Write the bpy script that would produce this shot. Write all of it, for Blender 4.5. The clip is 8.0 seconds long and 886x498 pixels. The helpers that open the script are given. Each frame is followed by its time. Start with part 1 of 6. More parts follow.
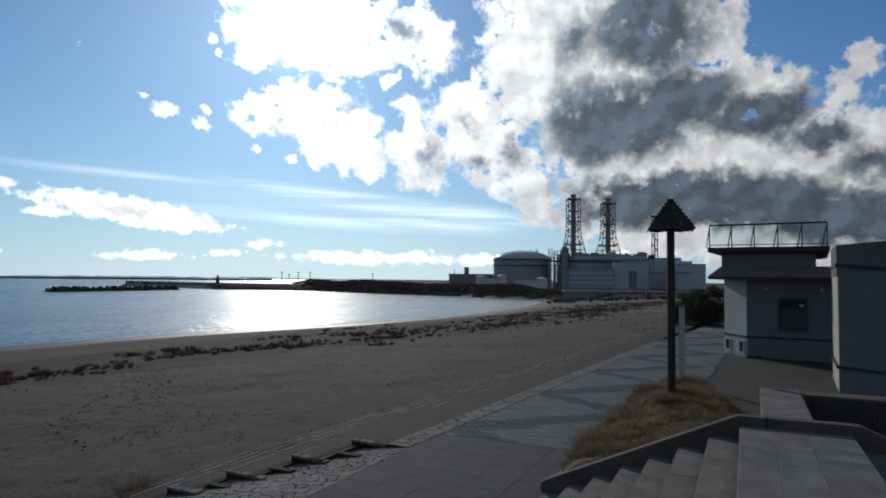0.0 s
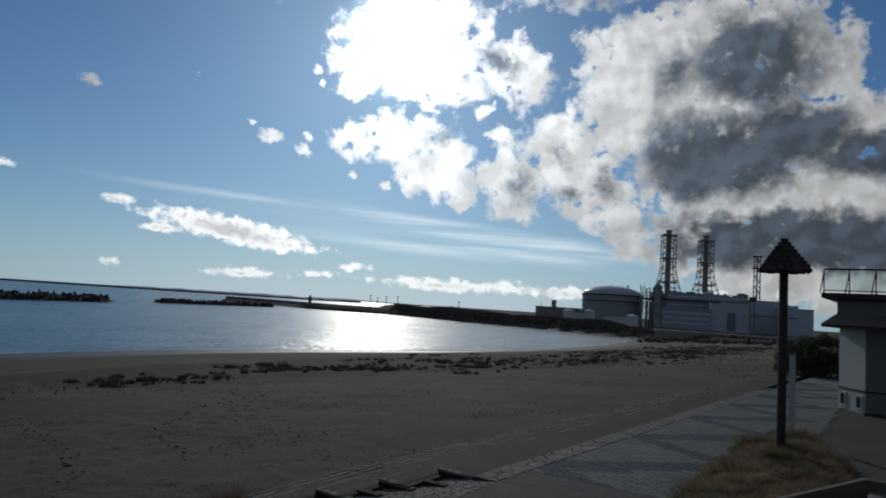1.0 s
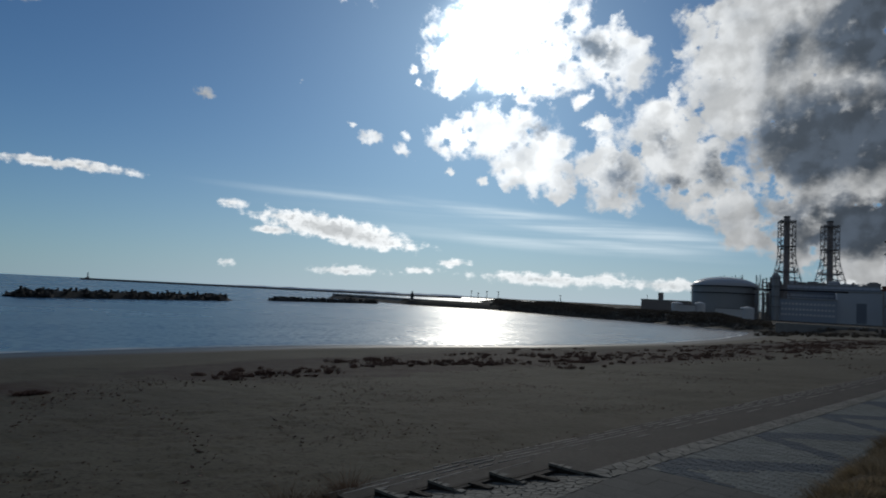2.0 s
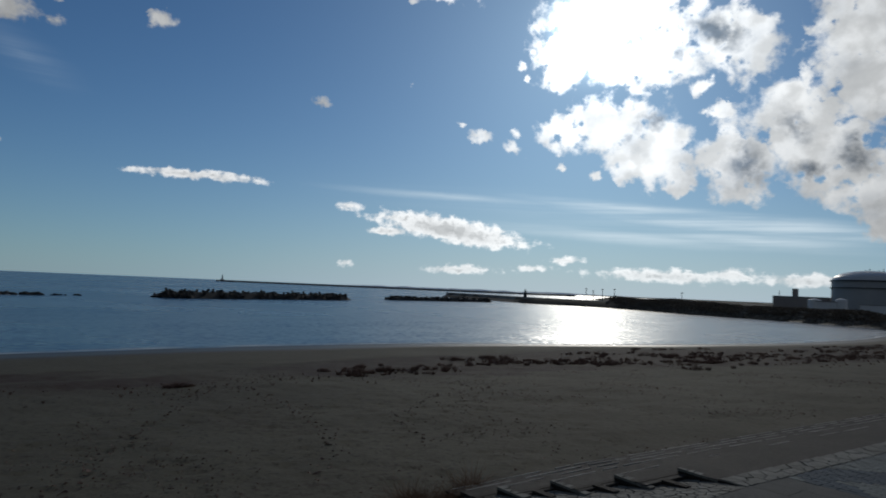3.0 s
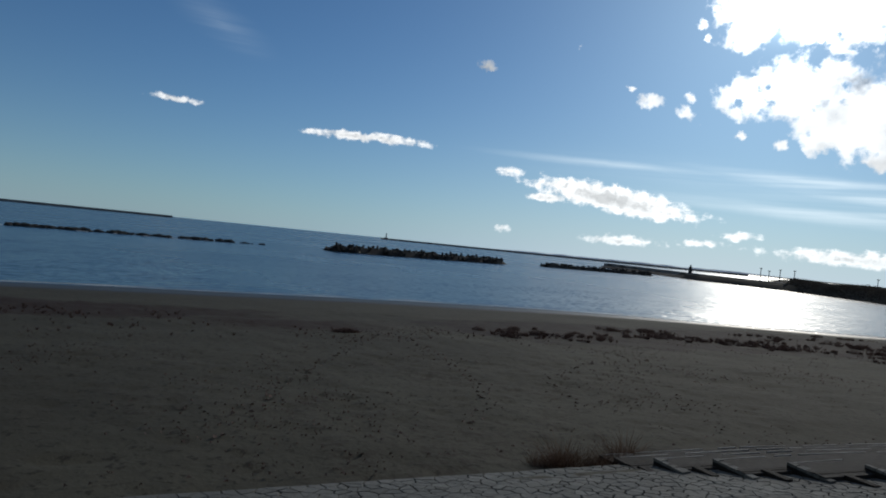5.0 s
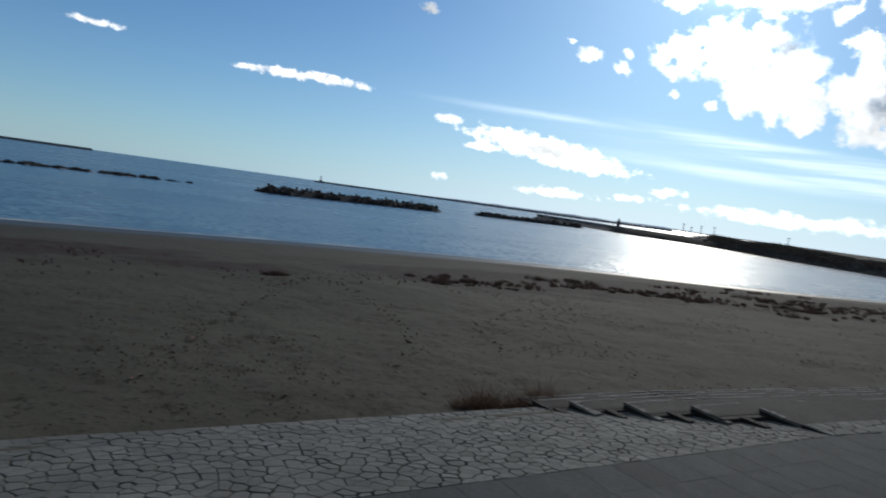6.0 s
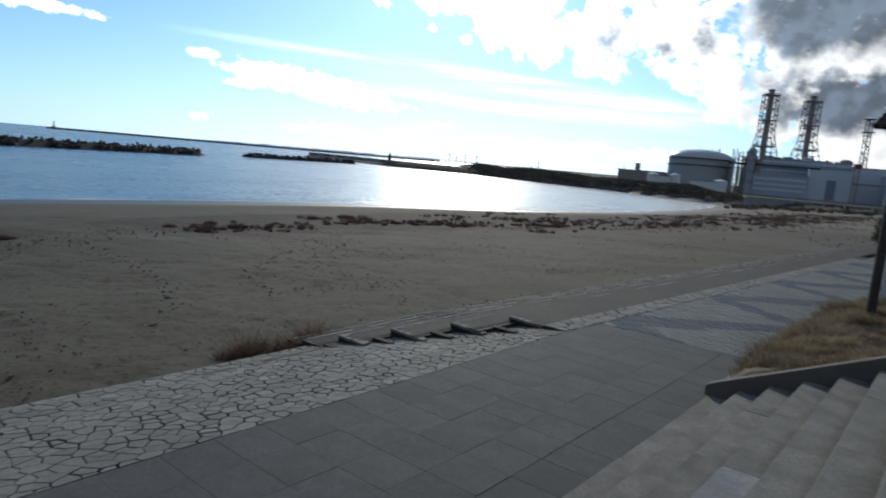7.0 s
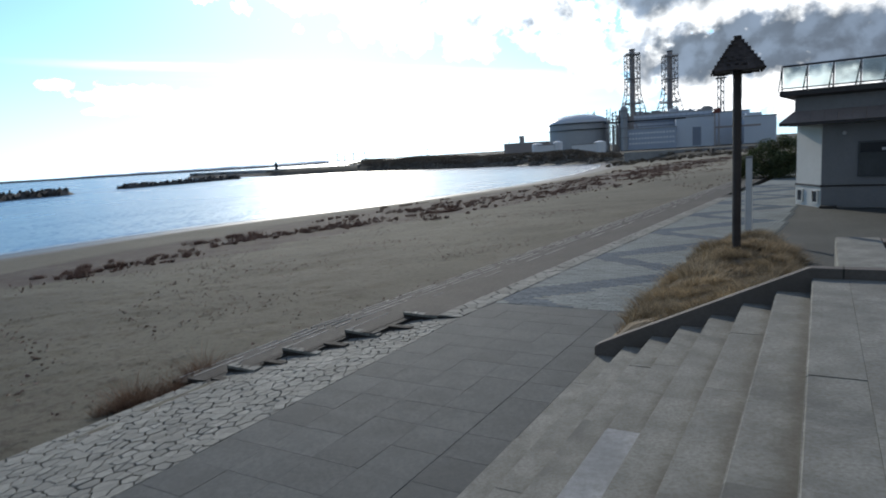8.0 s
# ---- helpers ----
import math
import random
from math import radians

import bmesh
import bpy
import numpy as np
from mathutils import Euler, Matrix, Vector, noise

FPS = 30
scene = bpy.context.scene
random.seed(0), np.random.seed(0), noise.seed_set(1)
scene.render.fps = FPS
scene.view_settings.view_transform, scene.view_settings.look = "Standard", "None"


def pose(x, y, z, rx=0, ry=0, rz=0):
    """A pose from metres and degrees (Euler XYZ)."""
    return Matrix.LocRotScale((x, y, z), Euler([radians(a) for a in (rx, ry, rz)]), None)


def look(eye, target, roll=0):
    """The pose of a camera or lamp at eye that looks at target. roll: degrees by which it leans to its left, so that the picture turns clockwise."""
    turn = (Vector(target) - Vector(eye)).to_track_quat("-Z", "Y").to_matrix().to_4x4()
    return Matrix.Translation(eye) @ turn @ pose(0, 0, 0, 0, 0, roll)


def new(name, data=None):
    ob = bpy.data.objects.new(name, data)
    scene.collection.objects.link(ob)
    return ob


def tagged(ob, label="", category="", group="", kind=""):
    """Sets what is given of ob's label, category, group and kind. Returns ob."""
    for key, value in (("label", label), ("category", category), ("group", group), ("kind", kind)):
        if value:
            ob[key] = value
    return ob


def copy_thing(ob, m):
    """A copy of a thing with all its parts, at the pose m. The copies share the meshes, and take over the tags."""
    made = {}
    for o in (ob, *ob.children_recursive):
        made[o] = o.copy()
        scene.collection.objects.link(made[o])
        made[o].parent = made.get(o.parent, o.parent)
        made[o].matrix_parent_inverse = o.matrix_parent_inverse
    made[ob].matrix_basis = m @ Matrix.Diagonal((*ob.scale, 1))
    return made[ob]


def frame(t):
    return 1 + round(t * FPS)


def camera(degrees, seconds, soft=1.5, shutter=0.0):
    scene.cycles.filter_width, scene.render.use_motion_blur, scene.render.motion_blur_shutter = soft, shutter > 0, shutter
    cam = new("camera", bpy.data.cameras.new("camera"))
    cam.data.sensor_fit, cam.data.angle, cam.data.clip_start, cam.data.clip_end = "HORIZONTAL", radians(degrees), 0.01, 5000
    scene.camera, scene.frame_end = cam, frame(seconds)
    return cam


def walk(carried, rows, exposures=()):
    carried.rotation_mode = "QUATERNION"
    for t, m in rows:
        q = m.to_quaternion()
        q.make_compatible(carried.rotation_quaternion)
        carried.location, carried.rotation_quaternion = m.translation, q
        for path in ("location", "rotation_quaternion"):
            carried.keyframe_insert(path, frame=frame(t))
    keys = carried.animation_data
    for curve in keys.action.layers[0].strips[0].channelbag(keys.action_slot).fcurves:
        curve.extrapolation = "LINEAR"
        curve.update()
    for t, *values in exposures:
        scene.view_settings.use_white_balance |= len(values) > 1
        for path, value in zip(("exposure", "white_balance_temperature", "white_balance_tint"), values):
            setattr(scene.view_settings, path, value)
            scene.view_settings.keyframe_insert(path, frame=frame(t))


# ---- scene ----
cam = camera(68.93, 8.0, soft=1.8, shutter=0.3)
PATH = [(0.0, pose(0.095, -0.043, 2.799, 92.73, -0.60, 25.18)),
        (0.5, pose(0.013, -0.025, 2.819, 94.53, -2.45, 28.66)),
        (1.0, pose(-0.075, -0.050, 2.790, 95.04, -3.70, 32.76)),
        (2.5, pose(-0.179, -0.113, 2.761, 93.61, -2.26, 46.52)),
        (3.0, pose(-0.215, -0.153, 2.762, 93.50, -2.43, 51.61)),
        (3.5, pose(-0.250, -0.189, 2.760, 93.88, -2.77, 56.52)),
        (4.0, pose(-0.272, -0.203, 2.693, 94.36, -3.03, 61.24)),
        (5.5, pose(-0.289, -0.212, 2.618, 87.27, -7.01, 64.92)),
        (6.0, pose(-0.275, -0.119, 2.617, 85.42, -7.84, 59.72)),
        (6.5, pose(-0.158, 0.021, 2.596, 83.80, -7.19, 49.28)),
        (7.0, pose(-0.148, 0.174, 2.623, 82.14, -4.90, 39.73)),
        (7.5, pose(-0.064, 0.375, 2.581, 80.28, -0.98, 33.95)),
        (8.0, pose(0.057, 0.540, 2.683, 81.64, 3.44, 30.05))]
walk(cam, PATH, [(0.0, -1.3), (0.5, -1.65), (1.0, -1.82), (2.5, -1.92), (3.5, -1.94), (4.2, -1.94), (5.5, -1.35), (6.5, -0.98), (7.0, -0.6), (7.5, -0.27), (8.0, -0.12)])

# ---------------- light ----------------
SUN_AZ, SUN_EL = radians(39), radians(22.3)      # azimuth counted from +y towards -x
SUN_DIR = Vector((-math.sin(SUN_AZ) * math.cos(SUN_EL), math.cos(SUN_AZ) * math.cos(SUN_EL), math.sin(SUN_EL)))
sun_data = bpy.data.lights.new("sun", "SUN")
sun_data.energy, sun_data.angle, sun_data.color = 3.3, radians(0.6), (1.0, 0.94, 0.83)
sun_lamp = new("sun", sun_data)
sun_lamp.matrix_world = look(SUN_DIR * 100, (0, 0, 0))

world = bpy.data.worlds.new("sky")
scene.world = world
world.use_nodes = True


class Nodes:
    """Short hand for building a node tree."""

    def __init__(self, tree):
        self.tree = tree

    def add(self, kind):
        return self.tree.nodes.new(kind)

    def put(self, socket, value):
        if isinstance(value, bpy.types.NodeSocket):
            self.tree.links.new(value, socket)
        else:
            socket.default_value = value

    def math(self, op, a, b=0.0, c=0.0):
        n = self.add("ShaderNodeMath")
        n.operation = op
        for s, v in zip(n.inputs, (a, b, c)):
            self.put(s, v)
        return n.outputs[0]

    def vec(self, op, a, b=(0, 0, 0), scale=1.0):
        n = self.add("ShaderNodeVectorMath")
        n.operation = op
        self.put(n.inputs[0], a)
        self.put(n.inputs[1], b)
        self.put(n.inputs[3], scale)
        return n.outputs["Value"] if op in ("DOT_PRODUCT", "LENGTH") else n.outputs[0]

    def noise(self, vector, scale, detail=4.0, rough=0.55, distortion=0.0, colour=False):
        n = self.add("ShaderNodeTexNoise")
        if vector is not None:
            self.put(n.inputs["Vector"], vector)
        self.put(n.inputs["Scale"], scale)
        self.put(n.inputs["Detail"], detail)
        self.put(n.inputs["Roughness"], rough)
        self.put(n.inputs["Distortion"], distortion)
        return n.outputs["Color" if colour else "Fac"]

    def ramp(self, value, lo, hi, a=0.0, b=1.0, smooth=True):
        n = self.add("ShaderNodeMapRange")
        n.interpolation_type = "SMOOTHSTEP" if smooth else "LINEAR"
        for s, v in zip(n.inputs, (value, lo, hi, a, b)):
            self.put(s, v)
        return n.outputs[0]

    def mix(self, fac, a, b, blend="MIX"):
        n = self.add("ShaderNodeMix")
        n.data_type, n.blend_type = "RGBA", blend
        self.put(n.inputs[0], fac)
        self.put(n.inputs[6], a if isinstance(a, bpy.types.NodeSocket) else (*a, 1))
        self.put(n.inputs[7], b if isinstance(b, bpy.types.NodeSocket) else (*b, 1))
        return n.outputs[2]


def ellipses(k, vector, rows):
    """The greatest of several soft ellipses (centre, radii, turn in degrees, weight) in a plane."""
    top = None
    for u, v, a, b, turn, weight in rows:
        m = k.add("ShaderNodeMapping")
        m.vector_type = "TEXTURE"
        k.put(m.inputs["Vector"], vector)
        m.inputs["Location"].default_value = (u, v, 0)
        m.inputs["Rotation"].default_value = (0, 0, radians(turn))
        m.inputs["Scale"].default_value = (a, b, 1)
        g = k.add("ShaderNodeTexGradient")
        g.gradient_type = "SPHERICAL"
        k.put(g.inputs[0], m.outputs[0])
        value = g.outputs["Fac"] if weight == 1 else k.math("MULTIPLY", g.outputs["Fac"], weight)
        top = value if top is None else k.math("MAXIMUM", top, value)
    return top


def build_sky():
    k = Nodes(world.node_tree)
    out = world.node_tree.nodes["Background"]
    sky = k.add("ShaderNodeTexSky")
    sky.sky_type, sky.sun_disc, sky.sun_elevation, sky.sun_rotation = "NISHITA", False, SUN_EL, -SUN_AZ
    sky.air_density, sky.dust_density, sky.ozone_density = 1.0, 0.25, 3.0
    way = k.add("ShaderNodeTexCoord").outputs["Generated"]
    xyz = k.add("ShaderNodeSeparateXYZ")
    k.put(xyz.inputs[0], way)
    az = k.math("DEGREES", k.math("ARCTAN2", k.math("MULTIPLY", xyz.outputs[0], -1.0), xyz.outputs[1]))
    el = k.math("DEGREES", k.math("ARCSINE", xyz.outputs[2]))
    flat = k.add("ShaderNodeCombineXYZ")
    k.put(flat.inputs[0], az)
    k.put(flat.inputs[1], el)
    uv = flat.outputs[0]
    wob = k.vec("SCALE", k.vec("SUBTRACT", k.noise(uv, 0.35, 3.0, 0.55, colour=True), (0.5, 0.5, 0.5)), scale=2.6)
    fine = k.vec("SCALE", k.vec("SUBTRACT", k.noise(uv, 1.0, 5.0, 0.58, colour=True), (0.5, 0.5, 0.5)), scale=1.7)
    warped = k.vec("ADD", k.vec("ADD", uv, wob), fine)
    # cumulus round the sun: azimuth, elevation, half width, half height, turn, weight
    sunward = ellipses(k, warped, [
        (36.7, 22.4, 9.85, 6.5, -5, 1.1), (41, 20.3, 4.5, 4, -6, 1.1), (34.7, 19.4, 8.4, 2.9, -3, 1), (27.6, 20.7, 5.4, 4.1, 26, 1), (37.5, 14.4, 7.3, 3.1, -4, 1.05),
        (41.6, 13.9, 3.5, 1.9, -4, 1), (34.1, 12.2, 5.9, 4, 17, 1), (31.8, 10.1, 2.5, 1.7, -2, 1), (27.3, 11.2, 4.6, 4.3, -1, 1.05), (22.5, 15.1, 5.6, 2.7, 10, 1),
        (21.5, 12, 8.5, 4.5, 37, 1.15), (17.2, 7.5, 4.5, 3, 50, 1.1), (28.8, 15.3, 1.4, 1.15, -1, .85), (30.2, 17.3, 1.4, .85, -2, .75)])
    # the great bank over the land
    landward = ellipses(k, warped, [
        (14.5, 19.6, 9.5, 7.7, 3, 1.5), (8.3, 21.4, 9.6, 6.5, 5, 1.5), (9.7, 14.3, 9.4, 6.5, 3, 1.8), (18, 16.5, 5.6, 4, 30, 1.2), (2, 19.8, 3.4, 4.2, 7, 1.1), (3, 15, 7, 4, 0, 1.6), (19.8, 23.3, 4, 1.5, 1, 1),
        (-1.1, 15.2, 5, 3.4, 7, 1.3), (-4.8, 11.6, 5, 3, 6, 1.4), (1.6, 9.2, 17.8, 5.4, 3, 1.9), (-8.1, 9.3, 7.1, 5.2, 5, 1.6), (2.1, 5.6, 17, 5, 2, 2.1), (11.6, 7.2, 5.3, 3.8, 21, 1.3),
        (-6.9, 3.1, 9, 3.8, 1, 1.8), (-8, 16.3, 1.6, 3.2, 44, .85), (-6.7, 13.6, 1.9, 1.9, 7, .95)])
    around = ellipses(k, warped, [(-28, 12, 17, 9, 0, 1), (22, 29.5, 18, 5, 0, 1), (52, 25.6, 6.5, 1.6, -6, .9)])
    # single small clouds
    specks = ellipses(k, k.vec("ADD", uv, k.vec("SCALE", fine, scale=0.95)), [
        (48.6, 13.4, 1.8, .85, 13, .62), (46, 12.5, 1.7, .85, 32, .62), (45.7, 13.7, .8, .5, 0, .55), (41.6, 10.8, .7, .45, 0, .55), (38.6, 10.2, .8, .6, 0, .6), (44.4, 20.6, 1.4, .9, 12, .55),
        (45.2, 19.4, .65, .6, 0, .6), (44.7, 18.4, .5, .5, 0, .6), (50.5, 14.5, .4, .35, 0, .6), (55.1, 17.5, .35, .7, 0, .5), (88.3, 19.1, 5, 1.5, 8, .68)])
    specks = k.math("MAXIMUM", specks, ellipses(k, k.vec("ADD", uv, k.vec("SCALE", fine, scale=0.95)), [
        (84.4, 20.8, 1.7, 1, -8, .65), (76.4, 20.3, 1.5, 1.1, 2, .7), (84, 18.5, 1.5, .8, 10, .5), (63.3, 15.6, 1.7, .6, 6, .45), (65.7, 25.1, 2, .8, 0, .7)]))
    bank = k.math("MAXIMUM", k.math("MAXIMUM", sunward, landward), k.math("MAXIMUM", around, specks))
    n1 = k.noise(uv, 0.42, 10.0, 0.62, 0.25)
    soft = k.noise(uv, 0.36, 6.0, 0.5, 0.12)
    n2 = k.noise(uv, 0.24, 4.0, 0.55, 0.4)
    body = k.math("ADD", bank, k.math("MULTIPLY", k.math("SUBTRACT", n1, 0.5), k.ramp(bank, 0.12, 0.9, 1.35, 0.3)))
    body = k.math("MULTIPLY", body, k.ramp(bank, 0.02, 0.14))
    alpha = k.ramp(body, 0.14, 0.5)
    # flat clouds low over the sea
    thin = k.vec("ADD", uv, k.vec("SCALE", wob, scale=0.2))
    thin = k.vec("ADD", thin, k.vec("SCALE", fine, scale=0.4))
    low = ellipses(k, thin, [
        (72.9, 8.5, 8.4, .62, 0, .95), (88.9, 9.5, 3.2, .55, 1, .7), (51, 5.2, 9.8, 1.6, 8, 1.25), (56.7, 4.9, 2.6, .6, 0, .95), (60, 6.9, 2.8, .7, 5, .6), (50.1, 1.75, 6, .7, -1, .75),
        (40.9, 2.9, 2.4, .6, -2, .8), (44, 2, 3.2, .5, -3, .7), (33, 1.8, 9.5, .95, 0, .85), (27.7, 2.1, 4, .9, -2, .8), (60.3, 1.8, 1, .5, -3, .55), (22, 1.8, 6, .95, 0, .8), (7.4, 2.8, 6, 1.4, 0, 1)])
    streaked = k.add("ShaderNodeMapping")
    k.put(streaked.inputs["Vector"], uv)
    streaked.inputs["Scale"].default_value = (0.4, 1.3, 1)
    streaked.inputs["Rotation"].default_value = (0, 0, radians(-3))
    n3 = k.noise(streaked.outputs[0], 1.0, 8.0, 0.62, 0.1)
    n4 = k.noise(uv, 0.9, 9.0, 0.62, 0.2)
    rough = k.math("ADD", k.math("MULTIPLY", k.math("SUBTRACT", n3, 0.5), 0.9), k.math("MULTIPLY", k.math("SUBTRACT", n4, 0.5), 1.2))
    lowbody = k.math("MULTIPLY", k.math("ADD", low, rough), k.ramp(low, 0.02, 0.14))
    lowalpha = k.ramp(lowbody, 0.2, 0.6)
    # long thin veils
    fibres = k.add("ShaderNodeMapping")
    k.put(fibres.inputs["Vector"], uv)
    fibres.inputs["Rotation"].default_value = (0, 0, radians(-4.6))
    fibres.inputs["Scale"].default_value = (0.035, 0.9, 1)
    n5 = k.noise(fibres.outputs[0], 1.0, 5.0, 0.6)
    veil = ellipses(k, k.vec("ADD", uv, k.vec("SCALE", wob, scale=0.12)), [
        (28.5, 6.3, 18, 1.1, 5.5, 1.2), (32.5, 7.2, 18, .75, 5, .9), (36.4, 5.1, 17, .9, 3.5, .8), (26.4, 4.9, 14, 1, 4, .8), (50.5, 8.1, 16, .6, 2, .55), (38, 6.6, 30, 2.6, 4.5, .3), (92.8, 19.9, 7, 1.8, 13, .22), (85.9, 15.9, 6, 2, 24, .24)])
    veil = k.math("MULTIPLY", k.ramp(veil, 0.0, 0.95), k.ramp(n5, 0.34, 0.62, 0.15, 1.0))
    # grey undersides: small ones in the sunward banks, great soft ones over the land
    dark = ellipses(k, warped, [
        (29.4, 21.5, 4.3, 2, 30, 1.2), (32.2, 20.2, 2, 1.2, -3, .9), (33.6, 14.8, 3.2, 1.9, -17, .9), (36, 13.6, 1.3, 1.4, -3, .6), (26.8, 11.1, 3.2, 3, -1, .85),
        (22.9, 13.9, 3.2, 1.9, 48, .85), (22, 10.2, 3, 1.5, 10, .85), (18.7, 10.5, 3.5, 1.9, 30, .85), (19.2, 12.5, 2.2, 1.1, 39, .65), (50, 4.9, 4.5, .8, 8, .7)])
    shade = ellipses(k, warped, [
        (10.2, 13.8, 8, 4.4, 3, 1.5), (7.3, 20.8, 7, 4.8, 6, 1.35), (12.1, 12, 4.8, 2.9, 2, 1.2), (4.6, 15.1, 6.2, 3.4, 5, 1.3), (-0.5, 13.3, 5.8, 2.6, 6, 1.3), (-3.9, 14, 2.3, 2.1, 7, 1), (-5.4, 11.3, 3.8, 1.7, 6, 1.1),
        (3, 6.9, 14.2, 2.9, 2, 1.9), (-6.2, 5.2, 7, 3, 2, 1.7), (9.2, 6.3, 6, 2.6, 1, 1.4), (-8.6, 8.9, 3.1, 1.9, 5, 1), (13.5, 20.4, 3, 2.7, 3, .7), (-28, 10, 13, 7, 0, 1.2), (20, 30, 18, 5, 0, 1.1)])
    shade = k.math("MAXIMUM", k.math("SUBTRACT", dark, 0.28), shade)
    ragged = k.math("ADD", k.math("MULTIPLY", k.math("SUBTRACT", n2, 0.5), 0.7), k.math("MULTIPLY", k.math("SUBTRACT", soft, 0.5), 0.75))
    grey = k.ramp(k.math("ADD", shade, ragged), -0.3, 0.72)
    # billows: brighter where the noise falls away towards the sun
    n6 = k.noise(k.vec("ADD", uv, (0.7, 0.6, 0)), 0.36, 6.0, 0.5, 0.12)
    billow = k.ramp(k.math("SUBTRACT", soft, n6), -0.14, 0.14, 0.8, 1.16)
    toward = k.vec("DOT_PRODUCT", way, tuple(SUN_DIR))
    angle = k.math("DEGREES", k.math("ARCCOSINE", k.math("MINIMUM", toward, 1.0)))
    near = k.math("EXPONENT", k.math("MULTIPLY", angle, -0.11))
    lit = k.math("MULTIPLY", k.math("ADD", 14.0, k.math("MULTIPLY", near, 62.0)), billow)
    white = k.vec("SCALE", (0.97, 0.99, 1.0), scale=lit)
    greys = k.vec("SCALE", (0.56, 0.77, 1.1), scale=k.math("MULTIPLY", k.math("MULTIPLY", k.math("ADD", 1.7, k.math("MULTIPLY", near, 12.0)), k.ramp(soft, 0.3, 0.7, 0.85, 1.25)), k.ramp(billow, 0.8, 1.16, 0.78, 1.22)))
    cloud = k.mix(k.math("MULTIPLY", grey, 0.97), white, greys)
    base = k.mix(1.0, sky.outputs[0], (0.62, 1.0, 1.34), "MULTIPLY")
    seaward = k.ramp(k.math("ABSOLUTE", k.math("SUBTRACT", az, 39.0)), 15.0, 55.0, 0.84, 0.45)
    pale = k.mix(k.math("MULTIPLY", k.math("EXPONENT", k.math("MULTIPLY", k.math("ABSOLUTE", el), -0.16)), seaward), base, (7.7, 11.2, 14.3))
    # bright sea haze under the sun
    haze = k.math("MULTIPLY", k.math("EXPONENT", k.math("MULTIPLY", k.math("ABSOLUTE", el), -0.24)), k.ramp(k.math("ABSOLUTE", k.math("SUBTRACT", az, 36.0)), 6.0, 42.0, 0.38, 0.0))
    pale = k.mix(haze, pale, (16.5, 18.5, 20.0))
    col = k.mix(k.math("MULTIPLY", veil, 0.75), pale, (19.5, 22.5, 24.5))
    lowgrey = k.ramp(k.math("ADD", lowbody, k.math("MULTIPLY", k.math("SUBTRACT", n4, 0.5), 1.2)), 0.6, 1.15, 1.0, 0.55)
    bright = k.vec("SCALE", (0.97, 0.99, 1.0), scale=k.math("MULTIPLY", k.math("ADD", 23.0, k.math("MULTIPLY", near, 50.0)), k.math("MULTIPLY", lowgrey, k.ramp(n4, 0.3, 0.62, 0.75, 1.1))))
    col = k.mix(k.math("MULTIPLY", lowalpha, k.ramp(el, 0.6, 3.2, 0.7, 0.95)), col, bright)
    col = k.mix(alpha, col, cloud)
    glow = k.math("ADD", k.math("MULTIPLY", k.math("EXPONENT", k.math("MULTIPLY", k.math("POWER", k.math("DIVIDE", angle, 2.3), 2.0), -1.0)), 110.0),
                  k.math("MULTIPLY", k.math("EXPONENT", k.math("MULTIPLY", angle, -0.085)), 6.0))
    col = k.vec("ADD", col, k.vec("SCALE", (0.76, 0.95, 1.06), scale=glow))
    # unseen broken grey cloud, added over land, behind and overhead, to neutralise skylight
    land_side = k.ramp(k.vec("DOT_PRODUCT", way, (-0.6, 0.72, -0.35)), -0.35, 0.3, 1.0, 0.0)
    unseen_cover = k.math("MULTIPLY", land_side, k.ramp(k.noise(way, 3.0, 6.0, 0.6), 0.36, 0.55))
    col = k.mix(k.math("MULTIPLY", unseen_cover, 0.9), col, (2.6, 2.8, 2.9))
    k.put(out.inputs[0], col)
    out.inputs[1].default_value = 0.13


build_sky()


